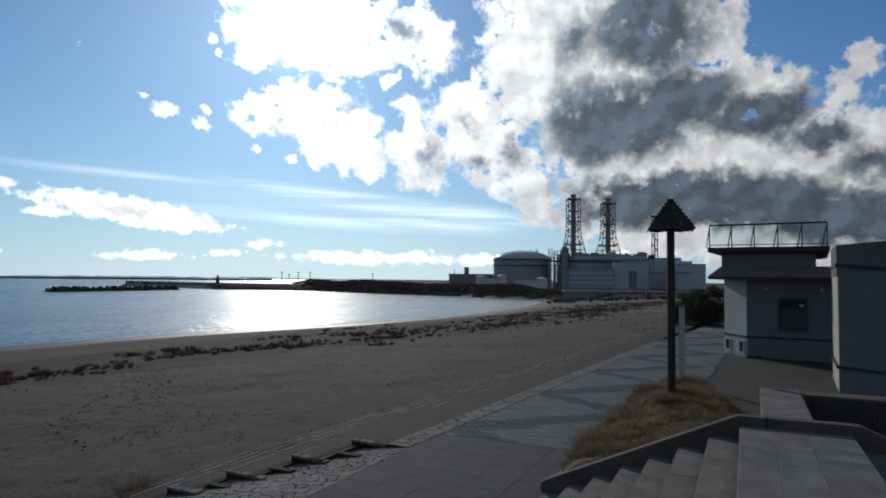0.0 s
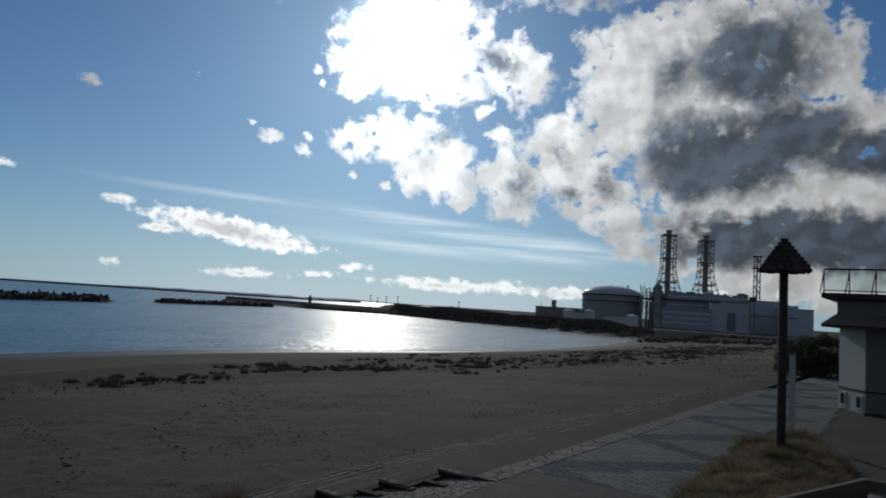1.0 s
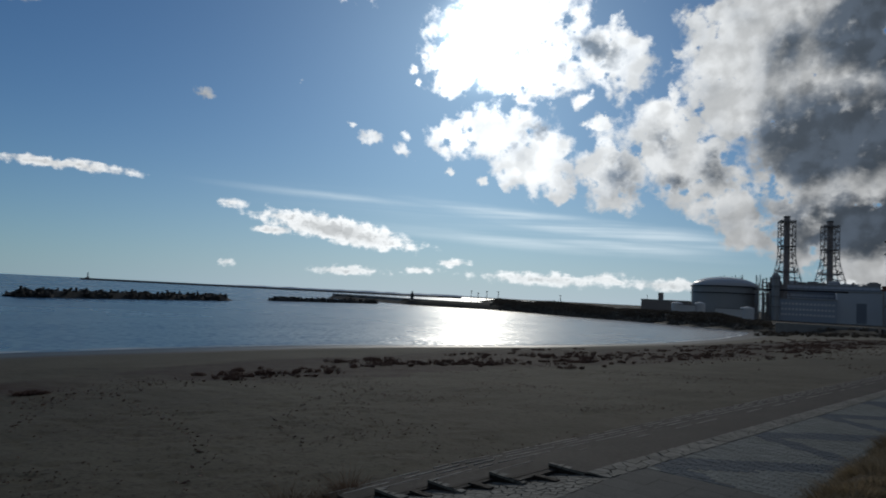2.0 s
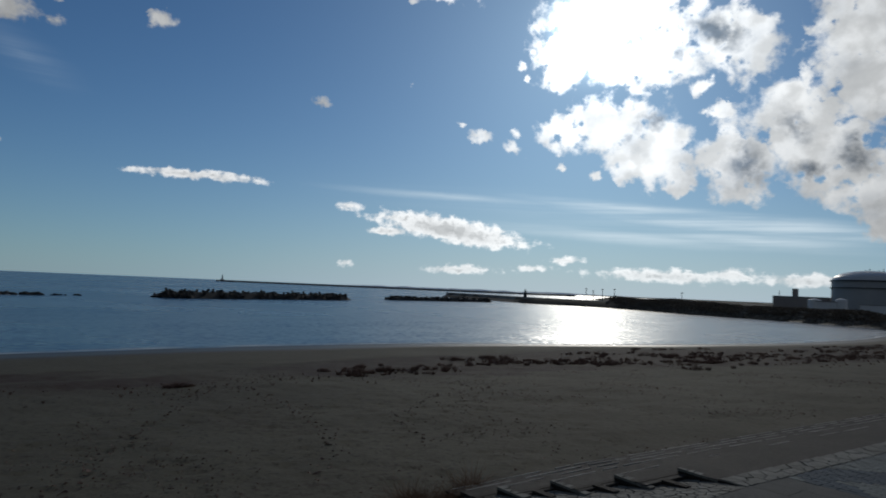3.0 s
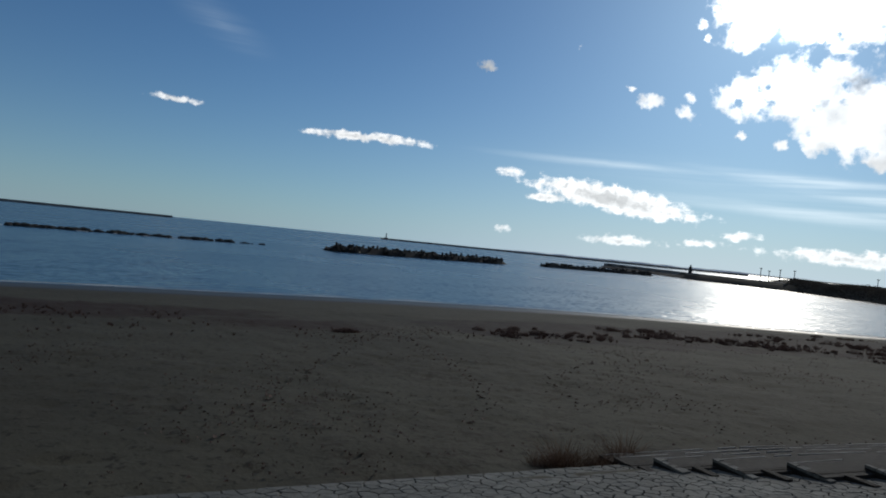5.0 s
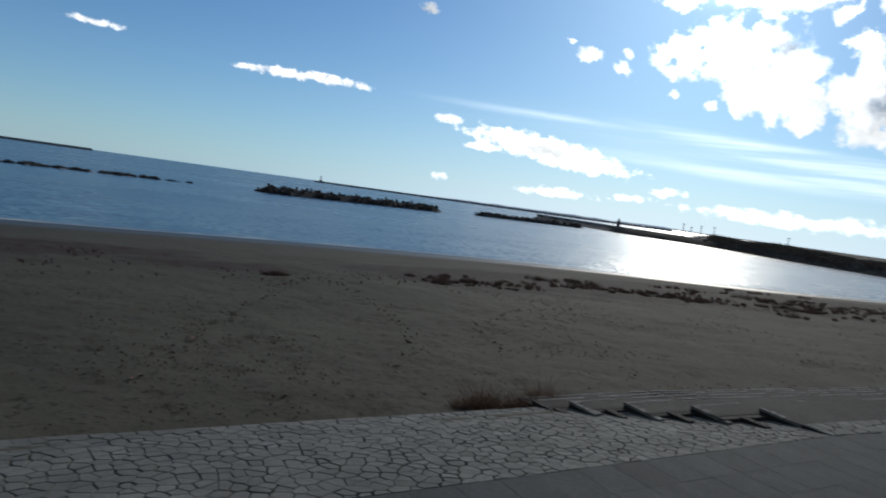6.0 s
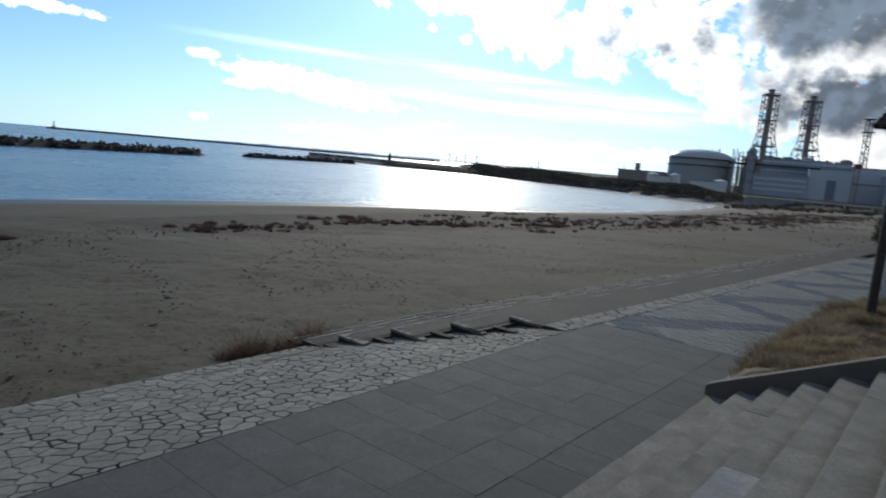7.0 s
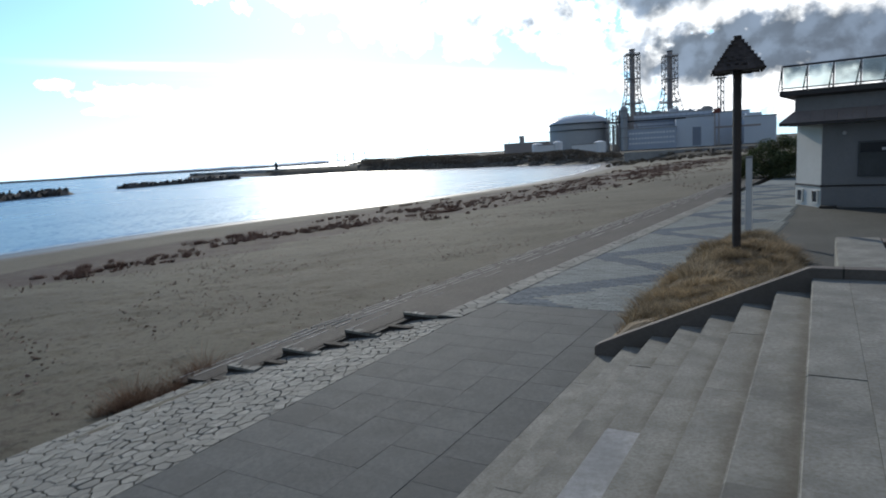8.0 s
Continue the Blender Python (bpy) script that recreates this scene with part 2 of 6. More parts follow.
# ---------------- materials ----------------
def material(name, colour, rough=0.8, vary=0.25, scales=(0.8, 14.0), bump=0.3, fine=60.0, metal=0.0, tint=None, stain=0.0, per_piece=0.0, island=False, spec=0.25, thin=0.0):
    """A surface with two scales of colour variation, grain relief and, if wanted, stains and a shade of its own for each piece."""
    m = bpy.data.materials.new(name)
    m.use_nodes = True
    k = Nodes(m.node_tree)
    p = m.node_tree.nodes["Principled BSDF"]
    at = k.add("ShaderNodeTexCoord").outputs["Object"]
    if per_piece and not island:
        own = k.add("ShaderNodeObjectInfo").outputs["Random"]
        at = k.vec("ADD", at, k.vec("SCALE", (37.0, 61.0, 13.0), scale=own))
    a, b = k.noise(at, scales[0], 5.0, 0.6), k.noise(at, scales[1], 4.0, 0.65)
    lo = tuple(c * (1 - vary) for c in colour)
    hi = tuple(min(1.0, c * (1 + vary)) for c in colour)
    col = k.mix(k.ramp(a, 0.3, 0.7), lo, hi)
    col = k.mix(k.ramp(b, 0.35, 0.7, 0.0, 0.6), col, tint or tuple(c * (1 - vary * 0.8) for c in colour))
    if stain:
        s = k.ramp(k.noise(at, scales[0] * 0.37, 6.0, 0.7, 0.6), 0.5, 0.68, 0.0, stain)
        col = k.mix(s, col, tuple(c * 0.55 for c in colour))
    if per_piece:
        if island:
            r = k.add("ShaderNodeNewGeometry").outputs["Random Per Island"]
        else:
            r = k.add("ShaderNodeObjectInfo").outputs["Random"]
        shade = k.ramp(r, 0.0, 1.0, 1 - per_piece, 1 + per_piece, smooth=False)
        col = k.vec("SCALE", col, scale=shade)
    k.put(p.inputs["Base Color"], col)
    k.put(p.inputs["Roughness"], k.ramp(b, 0.3, 0.75, max(0.05, rough - 0.1), min(1.0, rough + 0.1)))
    p.inputs["Metallic"].default_value = metal
    p.inputs["Specular IOR Level"].default_value = spec
    if thin:
        t = k.add("ShaderNodeBsdfTranslucent")
        k.put(t.inputs["Color"], col)
        mixed = k.add("ShaderNodeMixShader")
        mixed.inputs[0].default_value = thin
        k.put(mixed.inputs[1], p.outputs[0])
        k.put(mixed.inputs[2], t.outputs[0])
        k.put(m.node_tree.nodes["Material Output"].inputs["Surface"], mixed.outputs[0])
    if bump:
        bp = k.add("ShaderNodeBump")
        bp.inputs["Strength"].default_value = bump
        bp.inputs["Distance"].default_value = 0.6 / fine
        k.put(bp.inputs["Height"], k.noise(at, fine, 5.0, 0.65))
        k.put(p.inputs["Normal"], bp.outputs[0])
    return m


def water_material():
    m = bpy.data.materials.new("sea_water")
    m.use_nodes = True
    k = Nodes(m.node_tree)
    p = m.node_tree.nodes["Principled BSDF"]
    at = k.add("ShaderNodeTexCoord").outputs["Object"]
    streak = k.add("ShaderNodeMapping")
    k.put(streak.inputs["Vector"], at)
    streak.inputs["Rotation"].default_value = (0, 0, radians(12))
    streak.inputs["Scale"].default_value = (1.0, 0.55, 1)
    patch = k.noise(at, 0.012, 4.0, 0.6)
    k.put(p.inputs["Base Color"], k.mix(k.ramp(patch, 0.35, 0.65), (0.012, 0.05, 0.1), (0.017, 0.072, 0.135)))
    k.put(p.inputs["Roughness"], k.ramp(patch, 0.3, 0.7, 0.245, 0.29))
    p.inputs["IOR"].default_value = 1.33
    # facets of the ripples, as slopes of the surface
    def slopes(vector, scale, detail, amount):
        c = k.vec("SUBTRACT", k.noise(vector, scale, detail, 0.6, 0.3, colour=True), (0.5, 0.5, 0.5))
        return k.vec("MULTIPLY", c, (amount, amount * 1.15, 0.0))

    tilt = k.vec("ADD", slopes(streak.outputs[0], 0.16, 2.0, 0.15), slopes(streak.outputs[0], 2.4, 3.0, 0.62))
    calm = k.ramp(k.noise(streak.outputs[0], 0.03, 4.0, 0.6), 0.35, 0.65, 0.75, 1.15)
    k.put(p.inputs["Normal"], k.vec("NORMALIZE", k.vec("ADD", k.vec("SCALE", tilt, scale=calm), (0.0, 0.0, 1.0))))
    return m


def sand_material():
    m = bpy.data.materials.new("beach_sand")
    m.use_nodes = True
    k = Nodes(m.node_tree)
    p = m.node_tree.nodes["Principled BSDF"]
    at = k.add("ShaderNodeTexCoord").outputs["Object"]
    xyz = k.add("ShaderNodeSeparateXYZ")
    k.put(xyz.inputs[0], at)
    big, mid, small = k.noise(at, 0.12, 5.0, 0.6, 0.5), k.noise(at, 1.4, 5.0, 0.65), k.noise(at, 6.0, 4.0, 0.68)
    col = k.mix(k.ramp(big, 0.35, 0.65), (0.068, 0.061, 0.042), (0.091, 0.083, 0.058))
    col = k.mix(k.ramp(mid, 0.5, 0.72, 0.0, 0.6), col, (0.068, 0.058, 0.043))
    col = k.mix(k.ramp(small, 0.55, 0.65, 0.0, 0.85), col, (0.033, 0.027, 0.019))
    # litter of dry plants in drifts
    litter = k.math("MULTIPLY", k.ramp(k.noise(at, 0.2, 4.0, 0.6, 1.0), 0.5, 0.64), k.ramp(k.noise(at, 5.0, 4.0, 0.7), 0.5, 0.6, 0.0, 0.75))
    col = k.mix(litter, col, (0.05, 0.036, 0.026))
    # paler sand at the far end of the beach
    col = k.mix(k.math("MULTIPLY", k.ramp(k.math("ADD", xyz.outputs[1], k.math("MULTIPLY", big, 40.0)), 70.0, 125.0), 0.8), col, (0.17, 0.152, 0.115))
    # thin mats of dead reddish creeper on the left of the beach
    flat = k.vec("MULTIPLY", at, (1.0, 1.0, 0.0))
    mats = ellipses(k, k.vec("ADD", flat, k.vec("MULTIPLY", k.vec("SUBTRACT", k.noise(at, 0.3, 3.0, 0.6, colour=True), (0.5, 0.5, 0.5)), (6.0, 6.0, 0.0))), [(-31.0, -7.0, 4.6, 15.0, 6, 1.2), (-27.5, 6.0, 3.5, 6.0, 0, .5)])
    col = k.mix(k.math("MULTIPLY", k.ramp(mats, 0.0, 0.35), k.ramp(k.noise(at, 1.3, 6.0, 0.7), 0.32, 0.58, 0.6, 0.97)), col, (0.036, 0.017, 0.011))
    # dead plant litter that stains the drift line
    drift = ellipses(k, k.vec("ADD", flat, k.vec("MULTIPLY", k.vec("SUBTRACT", k.noise(at, 0.25, 4.0, 0.65, colour=True), (0.5, 0.5, 0.5)), (9.0, 9.0, 0.0))), [(-28, 24, 7, 14, -4, 1.1), (-26, 50, 10, 28, -8, 1.2), (-23, 95, 9, 40, -8, 1)])
    col = k.mix(k.math("MULTIPLY", k.ramp(drift, 0.0, 0.3), k.ramp(k.noise(at, 1.1, 6.0, 0.72), 0.34, 0.56, 0.4, 0.97)), col, (0.032, 0.018, 0.015))
    # wet sand near the water's level
    wet = k.ramp(xyz.outputs[2], -2.45, -2.1, 1.0, 0.0)
    col = k.mix(k.math("MULTIPLY", wet, 0.75), col, (0.065, 0.055, 0.046))
    # darker stony soil of the headland
    head = k.math("MULTIPLY", k.ramp(xyz.outputs[0], -62.0, -30.0, 1.0, 0.93), k.ramp(xyz.outputs[1], 150.0, 172.0))
    col = k.mix(head, col, (0.06, 0.055, 0.043))
    k.put(p.inputs["Base Color"], col)
    k.put(p.inputs["Roughness"], k.ramp(wet, 0.0, 1.0, 0.95, 0.5))
    p.inputs["Specular IOR Level"].default_value = 0.2
    bp = k.add("ShaderNodeBump")
    bp.inputs["Strength"].default_value = 0.7
    bp.inputs["Distance"].default_value = 0.06
    k.put(bp.inputs["Height"], k.math("ADD", mid, k.math("MULTIPLY", small, 0.35)))
    k.put(p.inputs["Normal"], bp.outputs[0])
    return m


M = dict(
    water=water_material(), sand=sand_material(),
    flag=material("pale_crazy_paving", (0.2, 0.196, 0.172), 0.9, 0.25, (0.9, 18), 0.6, 40, stain=0.55, per_piece=0.13),
    flag_j=material("pale_crazy_paving_joined", (0.2, 0.196, 0.172), 0.9, 0.25, (0.9, 18), 0.6, 40, stain=0.55, per_piece=0.13, island=True),
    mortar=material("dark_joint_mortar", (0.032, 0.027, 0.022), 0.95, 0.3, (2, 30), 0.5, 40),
    slab=material("grey_slab", (0.082, 0.086, 0.083), 0.9, 0.14, (1.6, 24), 0.6, 90, stain=0.22, per_piece=0.07),
    asphalt=material("asphalt", (0.056, 0.057, 0.05), 0.85, 0.2, (0.4, 25), 0.6, 90, stain=0.3),
    step=material("granite_step", (0.2, 0.196, 0.172), 0.9, 0.25, (2.2, 38), 0.7, 110, tint=(0.135, 0.122, 0.095), stain=0.75, per_piece=0.06),
    step_pale=material("pale_granite_step", (0.31, 0.315, 0.31), 0.9, 0.25, (1.6, 22), 0.5, 90, tint=(0.2, 0.19, 0.17), stain=0.6),
    parapet=material("grey_granite_coping", (0.125, 0.108, 0.094), 0.9, 0.18, (1.5, 35), 0.3, 110, stain=0.4),
    paver=material("pale_paver", (0.165, 0.183, 0.176), 0.9, 0.15, (0.8, 20), 0.4, 80, stain=0.3, per_piece=0.12),
    paver_dark=material("blue_grey_paver", (0.062, 0.086, 0.108), 0.9, 0.15, (0.8, 20), 0.4, 80, per_piece=0.12),
    paver_j=material("pale_paver_joined", (0.165, 0.183, 0.176), 0.9, 0.15, (0.8, 20), 0.4, 80, stain=0.3, per_piece=0.12, island=True),
    paver_dark_j=material("blue_grey_paver_joined", (0.062, 0.086, 0.108), 0.9, 0.15, (0.8, 20), 0.4, 80, per_piece=0.12, island=True),
    concrete=material("weathered_concrete", (0.046, 0.041, 0.036), 0.92, 0.25, (0.6, 12), 0.5, 40, stain=0.6),
    nosing=material("pale_worn_nosing", (0.4, 0.385, 0.35), 0.9, 0.3, (2.0, 18), 0.5, 40, stain=0.7),
    soil=material("dry_soil", (0.17, 0.128, 0.08), 0.95, 0.3, (1.2, 16), 0.8, 20),
    straw=material("dry_straw_grass", (0.3, 0.236, 0.15), 0.85, 0.45, (1.5, 9), 0, per_piece=0.55, island=True, thin=0.28),
    weed=material("brown_dry_weed", (0.125, 0.08, 0.066), 0.9, 0.3, (0.3, 6), 0, per_piece=0.45, island=True, thin=0.2),
    tuft=material("reddish_dry_tuft", (0.15, 0.092, 0.06), 0.9, 0.35, (1.3, 9), 0, per_piece=0.45, island=True, thin=0.25),
    leaf=material("dark_evergreen_leaf", (0.06, 0.078, 0.034), 0.7, 0.3, (0.5, 5), 0, per_piece=0.45, island=True, thin=0.25),
    scrub=material("far_dark_scrub", (0.16, 0.13, 0.098), 0.9, 0.35, (0.05, 0.6), 0, per_piece=0.4, island=True),
    bark=material("dark_stained_timber", (0.055, 0.045, 0.04), 0.7, 0.3, (2, 30), 0.6, 45),
    shingle=material("dark_wood_shingle", (0.06, 0.05, 0.047), 0.75, 0.3, (3, 25), 0.6, 50, per_piece=0.2),
    white=material("white_painted_metal", (0.5, 0.5, 0.5), 0.45, 0.08, (2, 20), 0.1, 60, stain=0.2),
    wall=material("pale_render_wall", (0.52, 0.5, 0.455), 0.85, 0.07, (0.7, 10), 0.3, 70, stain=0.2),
    # plain grey render, also the shaded copy of the pale wall for fronts
    wall_grey_and_shade=material("grey_and_shaded_render", (0.2, 0.198, 0.2), 0.85, 0.08, (0.7, 10), 0.3, 70, stain=0.2),
    wall_brown=material("brownish_render_wall", (0.2, 0.172, 0.155), 0.9, 0.1, (0.7, 10), 0.3, 70, stain=0.3),
    trim=material("dark_brown_trim", (0.05, 0.045, 0.045), 0.6, 0.2, (2, 20), 0.2, 60),
    roof=material("dark_metal_roof", (0.2, 0.172, 0.16), 0.75, 0.15, (1, 15), 0.2, 30),
    steel=material("dark_grey_steel", (0.07, 0.075, 0.08), 0.45, 0.15, (2, 20), 0.1, 60, metal=0.5),
    rock=material("dark_wet_rock", (0.06, 0.056, 0.05), 0.85, 0.35, (0.4, 3), 0.8, 4, per_piece=0.3),
    rubble=material("dark_rubble", (0.14, 0.128, 0.108), 0.9, 0.35, (0.15, 1.2), 0.8, 2.0, per_piece=0.35, island=True),
    far_con=material("far_concrete", (0.3, 0.3, 0.295), 0.85, 0.2, (0.05, 0.5), 0.2, 2),
    blue_wall=material("pale_blue_cladding", (0.6, 0.66, 0.74), 0.6, 0.06, (0.02, 0.3), 0.1, 2, stain=0.15),
    blue_dark=material("slate_blue_cladding", (0.24, 0.28, 0.35), 0.6, 0.08, (0.02, 0.3), 0.1, 2),
    blue_mid=material("mid_blue_cladding", (0.4, 0.46, 0.56), 0.6, 0.06, (0.02, 0.3), 0.1, 2),
    tank=material("grey_tank_shell", (0.38, 0.4, 0.42), 0.6, 0.06, (0.02, 0.3), 0.1, 2, stain=0.15),
    tank_roof=material("pale_tank_dome", (0.55, 0.58, 0.62), 0.4, 0.05, (0.02, 0.3), 0.1, 2),
    lattice=material("grey_painted_lattice", (0.3, 0.295, 0.3), 0.6, 0.1, (0.1, 1), 0),
    flue=material("grey_flue", (0.34, 0.305, 0.295), 0.6, 0.1, (0.1, 1), 0),
    red=material("dull_red_paint", (0.2, 0.07, 0.055), 0.6, 0.1, (0.5, 3), 0),
    far_white=material("far_white_paint", (0.78, 0.79, 0.8), 0.6, 0.06, (0.05, 0.5), 0),
    # distance haze is mixed into the hills' own pale blue
    haze=material("haze_coloured_hill", (0.62, 0.74, 0.9), 1.0, 0.08, (0.002, 0.01), 0),
    foam=material("foam", (0.6, 0.62, 0.62), 0.7, 0.2, (0.4, 4), 0.3, 10),
)


def tread_dirt(mat):
    """Brown dirt that has gathered at the back of each stair tread, with a broken edge."""
    k = Nodes(mat.node_tree)
    p = mat.node_tree.nodes["Principled BSDF"]
    was = p.inputs["Base Color"].links[0].from_socket
    at = k.add("ShaderNodeTexCoord").outputs["Object"]
    xyz = k.add("ShaderNodeSeparateXYZ")
    k.put(xyz.inputs[0], at)
    back = k.math("FRACT", k.math("DIVIDE", xyz.outputs[0], 0.34))
    edge = k.math("ADD", back, k.math("MULTIPLY", k.math("SUBTRACT", k.noise(at, 2.5, 6.0, 0.7), 0.5), 0.9))
    amount = k.math("MULTIPLY", k.ramp(edge, 0.55, 0.95, 0.0, 0.6), k.ramp(xyz.outputs[0], -0.01, 0.0, 1.0, 0.0))
    k.put(p.inputs["Base Color"], k.mix(amount, was, (0.085, 0.072, 0.052)))


tread_dirt(M["step"])


def glass_material():
    m = bpy.data.materials.new("rail_glass")
    m.use_nodes = True
    p = m.node_tree.nodes["Principled BSDF"]
    p.inputs["Base Color"].default_value = (0.62, 0.72, 0.72, 1)
    p.inputs["Transmission Weight"].default_value = 1.0
    p.inputs["Roughness"].default_value = 0.08
    p.inputs["IOR"].default_value = 1.1
    return m


def window_material():
    m = bpy.data.materials.new("window_glass")
    m.use_nodes = True
    p = m.node_tree.nodes["Principled BSDF"]
    p.inputs["Base Color"].default_value = (0.02, 0.024, 0.03, 1)
    p.inputs["Roughness"].default_value = 0.08
    return m


M["glass"], M["pane"] = glass_material(), window_material()


# ---------------- mesh helpers ----------------
def mesh_of(name, bm, mat):
    me = bpy.data.meshes.new(name)
    bm.normal_update()
    bm.to_mesh(me)
    bm.free()
    me.materials.append(mat)
    return me


def part(name, bm, mat, parent, label="", kind=""):
    ob = new(name, mesh_of(name, bm, mat))
    ob.parent = parent
    return tagged(ob, label, kind=kind)


def thing(name, bm, mat, label, category, kind="", group=""):
    return tagged(new(name, mesh_of(name, bm, mat)), label, category, group, kind)


def base(name, m, label, category, kind="", group=""):
    ob = new(name)
    ob.matrix_world = m
    return tagged(ob, label, category, group, kind)


def box(bm, x0, x1, y0, y1, z0, z1, turn=None, bevel=0.0):
    """An upright box, bevelled if wanted; turn is a matrix applied to it."""
    r = bmesh.ops.create_cube(bm, size=1)["verts"]
    for v in r:
        v.co = Vector(((x0 + x1) / 2 + v.co.x * (x1 - x0), (y0 + y1) / 2 + v.co.y * (y1 - y0), (z0 + z1) / 2 + v.co.z * (z1 - z0)))
        if turn is not None:
            v.co = turn @ v.co
    if bevel:
        bmesh.ops.bevel(bm, geom=list({e for v in r for e in v.link_edges}), offset=bevel, segments=2, affect="EDGES")
    return bm


def bar(bm, a, b, r0, r1=None, sides=8):
    """A round or square bar from a to b."""
    a, b = Vector(a), Vector(b)
    r1 = r0 if r1 is None else r1
    turn = Matrix.Translation((a + b) / 2) @ (b - a).to_track_quat("Z", "Y").to_matrix().to_4x4()
    bmesh.ops.create_cone(bm, cap_ends=True, segments=sides, radius1=r0, radius2=r1, depth=(b - a).length, matrix=turn)
    return bm


def prism(bm, poly, z0, z1, top=None):
    """A solid over a polygon; top is the polygon of its upper face, where it differs."""
    lo = [bm.verts.new((*p, z0)) for p in poly]
    hi = [bm.verts.new((*p, z1)) for p in (top or poly)]
    bm.faces.new(list(reversed(lo)))
    bm.faces.new(hi)
    n = len(lo)
    for i in range(n):
        bm.faces.new((lo[i], lo[(i + 1) % n], hi[(i + 1) % n], hi[i]))
    return bm


def spread(poly, d):
    """The counter-clockwise polygon moved outwards by d."""
    out = []
    n = len(poly)
    for i in range(n):
        a, b, c = (Vector(poly[(i + j) % n]) for j in (-1, 0, 1))
        e, f = (b - a).normalized(), (c - b).normalized()
        ne, nf = Vector((e.y, -e.x)), Vector((f.y, -f.x))
        mid = (ne + nf).normalized()
        out.append(tuple(b + mid * (d / max(0.3, mid.dot(ne)))))
    return out


def blades(points, heights, width, lean, per, seed, matted=False):
    """A mesh of thin tapering blades in tufts: per blades round each point."""
    rng = np.random.default_rng(seed)
    verts, faces = [], []
    for (x, y, z), h in zip(points, heights):
        for _ in range(per):
            a = rng.uniform(0, 2 * math.pi) if not matted else 7 * noise.noise(Vector((x * 0.6, y * 0.6, 5))) + rng.normal() * 0.7
            out = rng.uniform(0, 1) ** 0.7 * h * lean
            s = h * rng.uniform(0.5, 1.1)
            bx, by = x + math.cos(a) * out * 0.35, y + math.sin(a) * out * 0.35
            tx, ty = x + math.cos(a) * out * 1.5, y + math.sin(a) * out * 1.5
            w = rng.uniform(0, 2 * math.pi)
            dx, dy = math.cos(w) * width, math.sin(w) * width
            i = len(verts)
            mx, my = (bx * 0.6 + tx * 0.4), (by * 0.6 + ty * 0.4)
            verts += [(bx - dx, by - dy, z - 0.02), (bx + dx, by + dy, z - 0.02), (mx + dx * .7, my + dy * .7, z + s * .62), (mx - dx * .7, my - dy * .7, z + s * .62), (tx, ty, z + s)]
            faces += [(i, i + 1, i + 2, i + 3), (i + 3, i + 2, i + 4)]
    me = bpy.data.meshes.new("blades")
    me.from_pydata(verts, [], faces)
    return me


def clumps(points, sizes, per, leaf, seed, flat=0.8):
    """A mesh of small leaf quads scattered in rough balls round points."""
    rng = np.random.default_rng(seed)
    verts, faces = [], []
    for (x, y, z), s in zip(points, sizes):
        for _ in range(per):
            d = rng.normal(size=3)
            d /= np.linalg.norm(d)
            r = s * rng.uniform(0.25, 1.0) ** 0.5
            c = np.array((x, y, z)) + d * r * (1, 1, flat)
            a, b = rng.normal(size=3), rng.normal(size=3)
            a /= np.linalg.norm(a)
            b -= a * (a @ b)
            b /= np.linalg.norm(b)
            l = leaf * rng.uniform(0.6, 1.4)
            i = len(verts)
            verts += [tuple(c - a * l), tuple(c + b * l * .5), tuple(c + a * l), tuple(c - b * l * .5)]
            faces.append((i, i + 1, i + 2, i + 3))
    me = bpy.data.meshes.new("clumps")
    me.from_pydata(verts, [], faces)
    return me


# ---------------- the lie of the land ----------------
SEA = -2.6


def edge_x(y):
    """The seaward edge of the promenade."""
    return -5.04 + 0.072 * max(0.0, y - 9.5)


SHORE = ((-400, -30), (-60, -44), (-8, -48.8), (0, -49.6), (14, -51), (34, -50.4), (43, -49), (58, -44), (74, -41), (91, -39), (120, -40), (150, -44.6), (186, -54), (5000, -54))
BANK = ((-90, 160), (0, 165), (9, 168), (16.7, 187), (22, 206), (31, 240), (37, 285), (44, 303), (51.2, 410))


def lerp(table, v):
    return float(np.interp(v, [a for a, _ in table], [b for _, b in table]))


def land(x, y):
    """The height of the natural ground."""
    az, r = math.degrees(math.atan2(-x, y)), math.hypot(x, y)
    n = noise.noise(Vector((x * 0.07, y * 0.07, 3)))
    # beach
    s, e = lerp(SHORE, y) + 0.6 * noise.noise(Vector((y * 0.05, 1, 0))), edge_x(y) - 2.3
    if x > e:
        z = -0.32 if x < edge_x(y) + 0.3 else -0.25
    else:
        f = (x - e) / (s - e)
        z = -0.47 - 1.95 * f - 0.18 * f ** 3 if f <= 1 else SEA - 0.25 * (f - 1) * 8
        z += 0.10 * n * (1 - min(1, abs(f)) ** 4)
        if y > 60 and f < 1:
            z += min(1.0, (y - 60) / 60) * 0.35 * (1 - f)
    if x < -2:
        z = max(z, SEA - 4)
    # headland with its stony bank, and the mole
    if y > 0 and az < 51.2:
        rb = lerp(BANK, az)
        d = r - rb
        top = SEA + 2.8 if az < 37.3 else SEA + 2.4
        if az < 37.3:
            up = min(top, SEA + d * 0.35) if d > -6 else -9
            if x > -54 or az < 17:
                up = min(up, -0.45) if d > -6 else -9
            z = max(z, up)
        else:
            if -6 < d < 26:
                z = max(z, min(top, SEA + d * 0.5, SEA + (24 - d) * 0.5))
    # lower ground of the power station
    if y > 0 and r > 180:
        f = min(1, (r - 180) / 12) * max(0, min(1, (18.5 - az) / 2))
        z += (min(z, -1.3) - z) * f
    return z


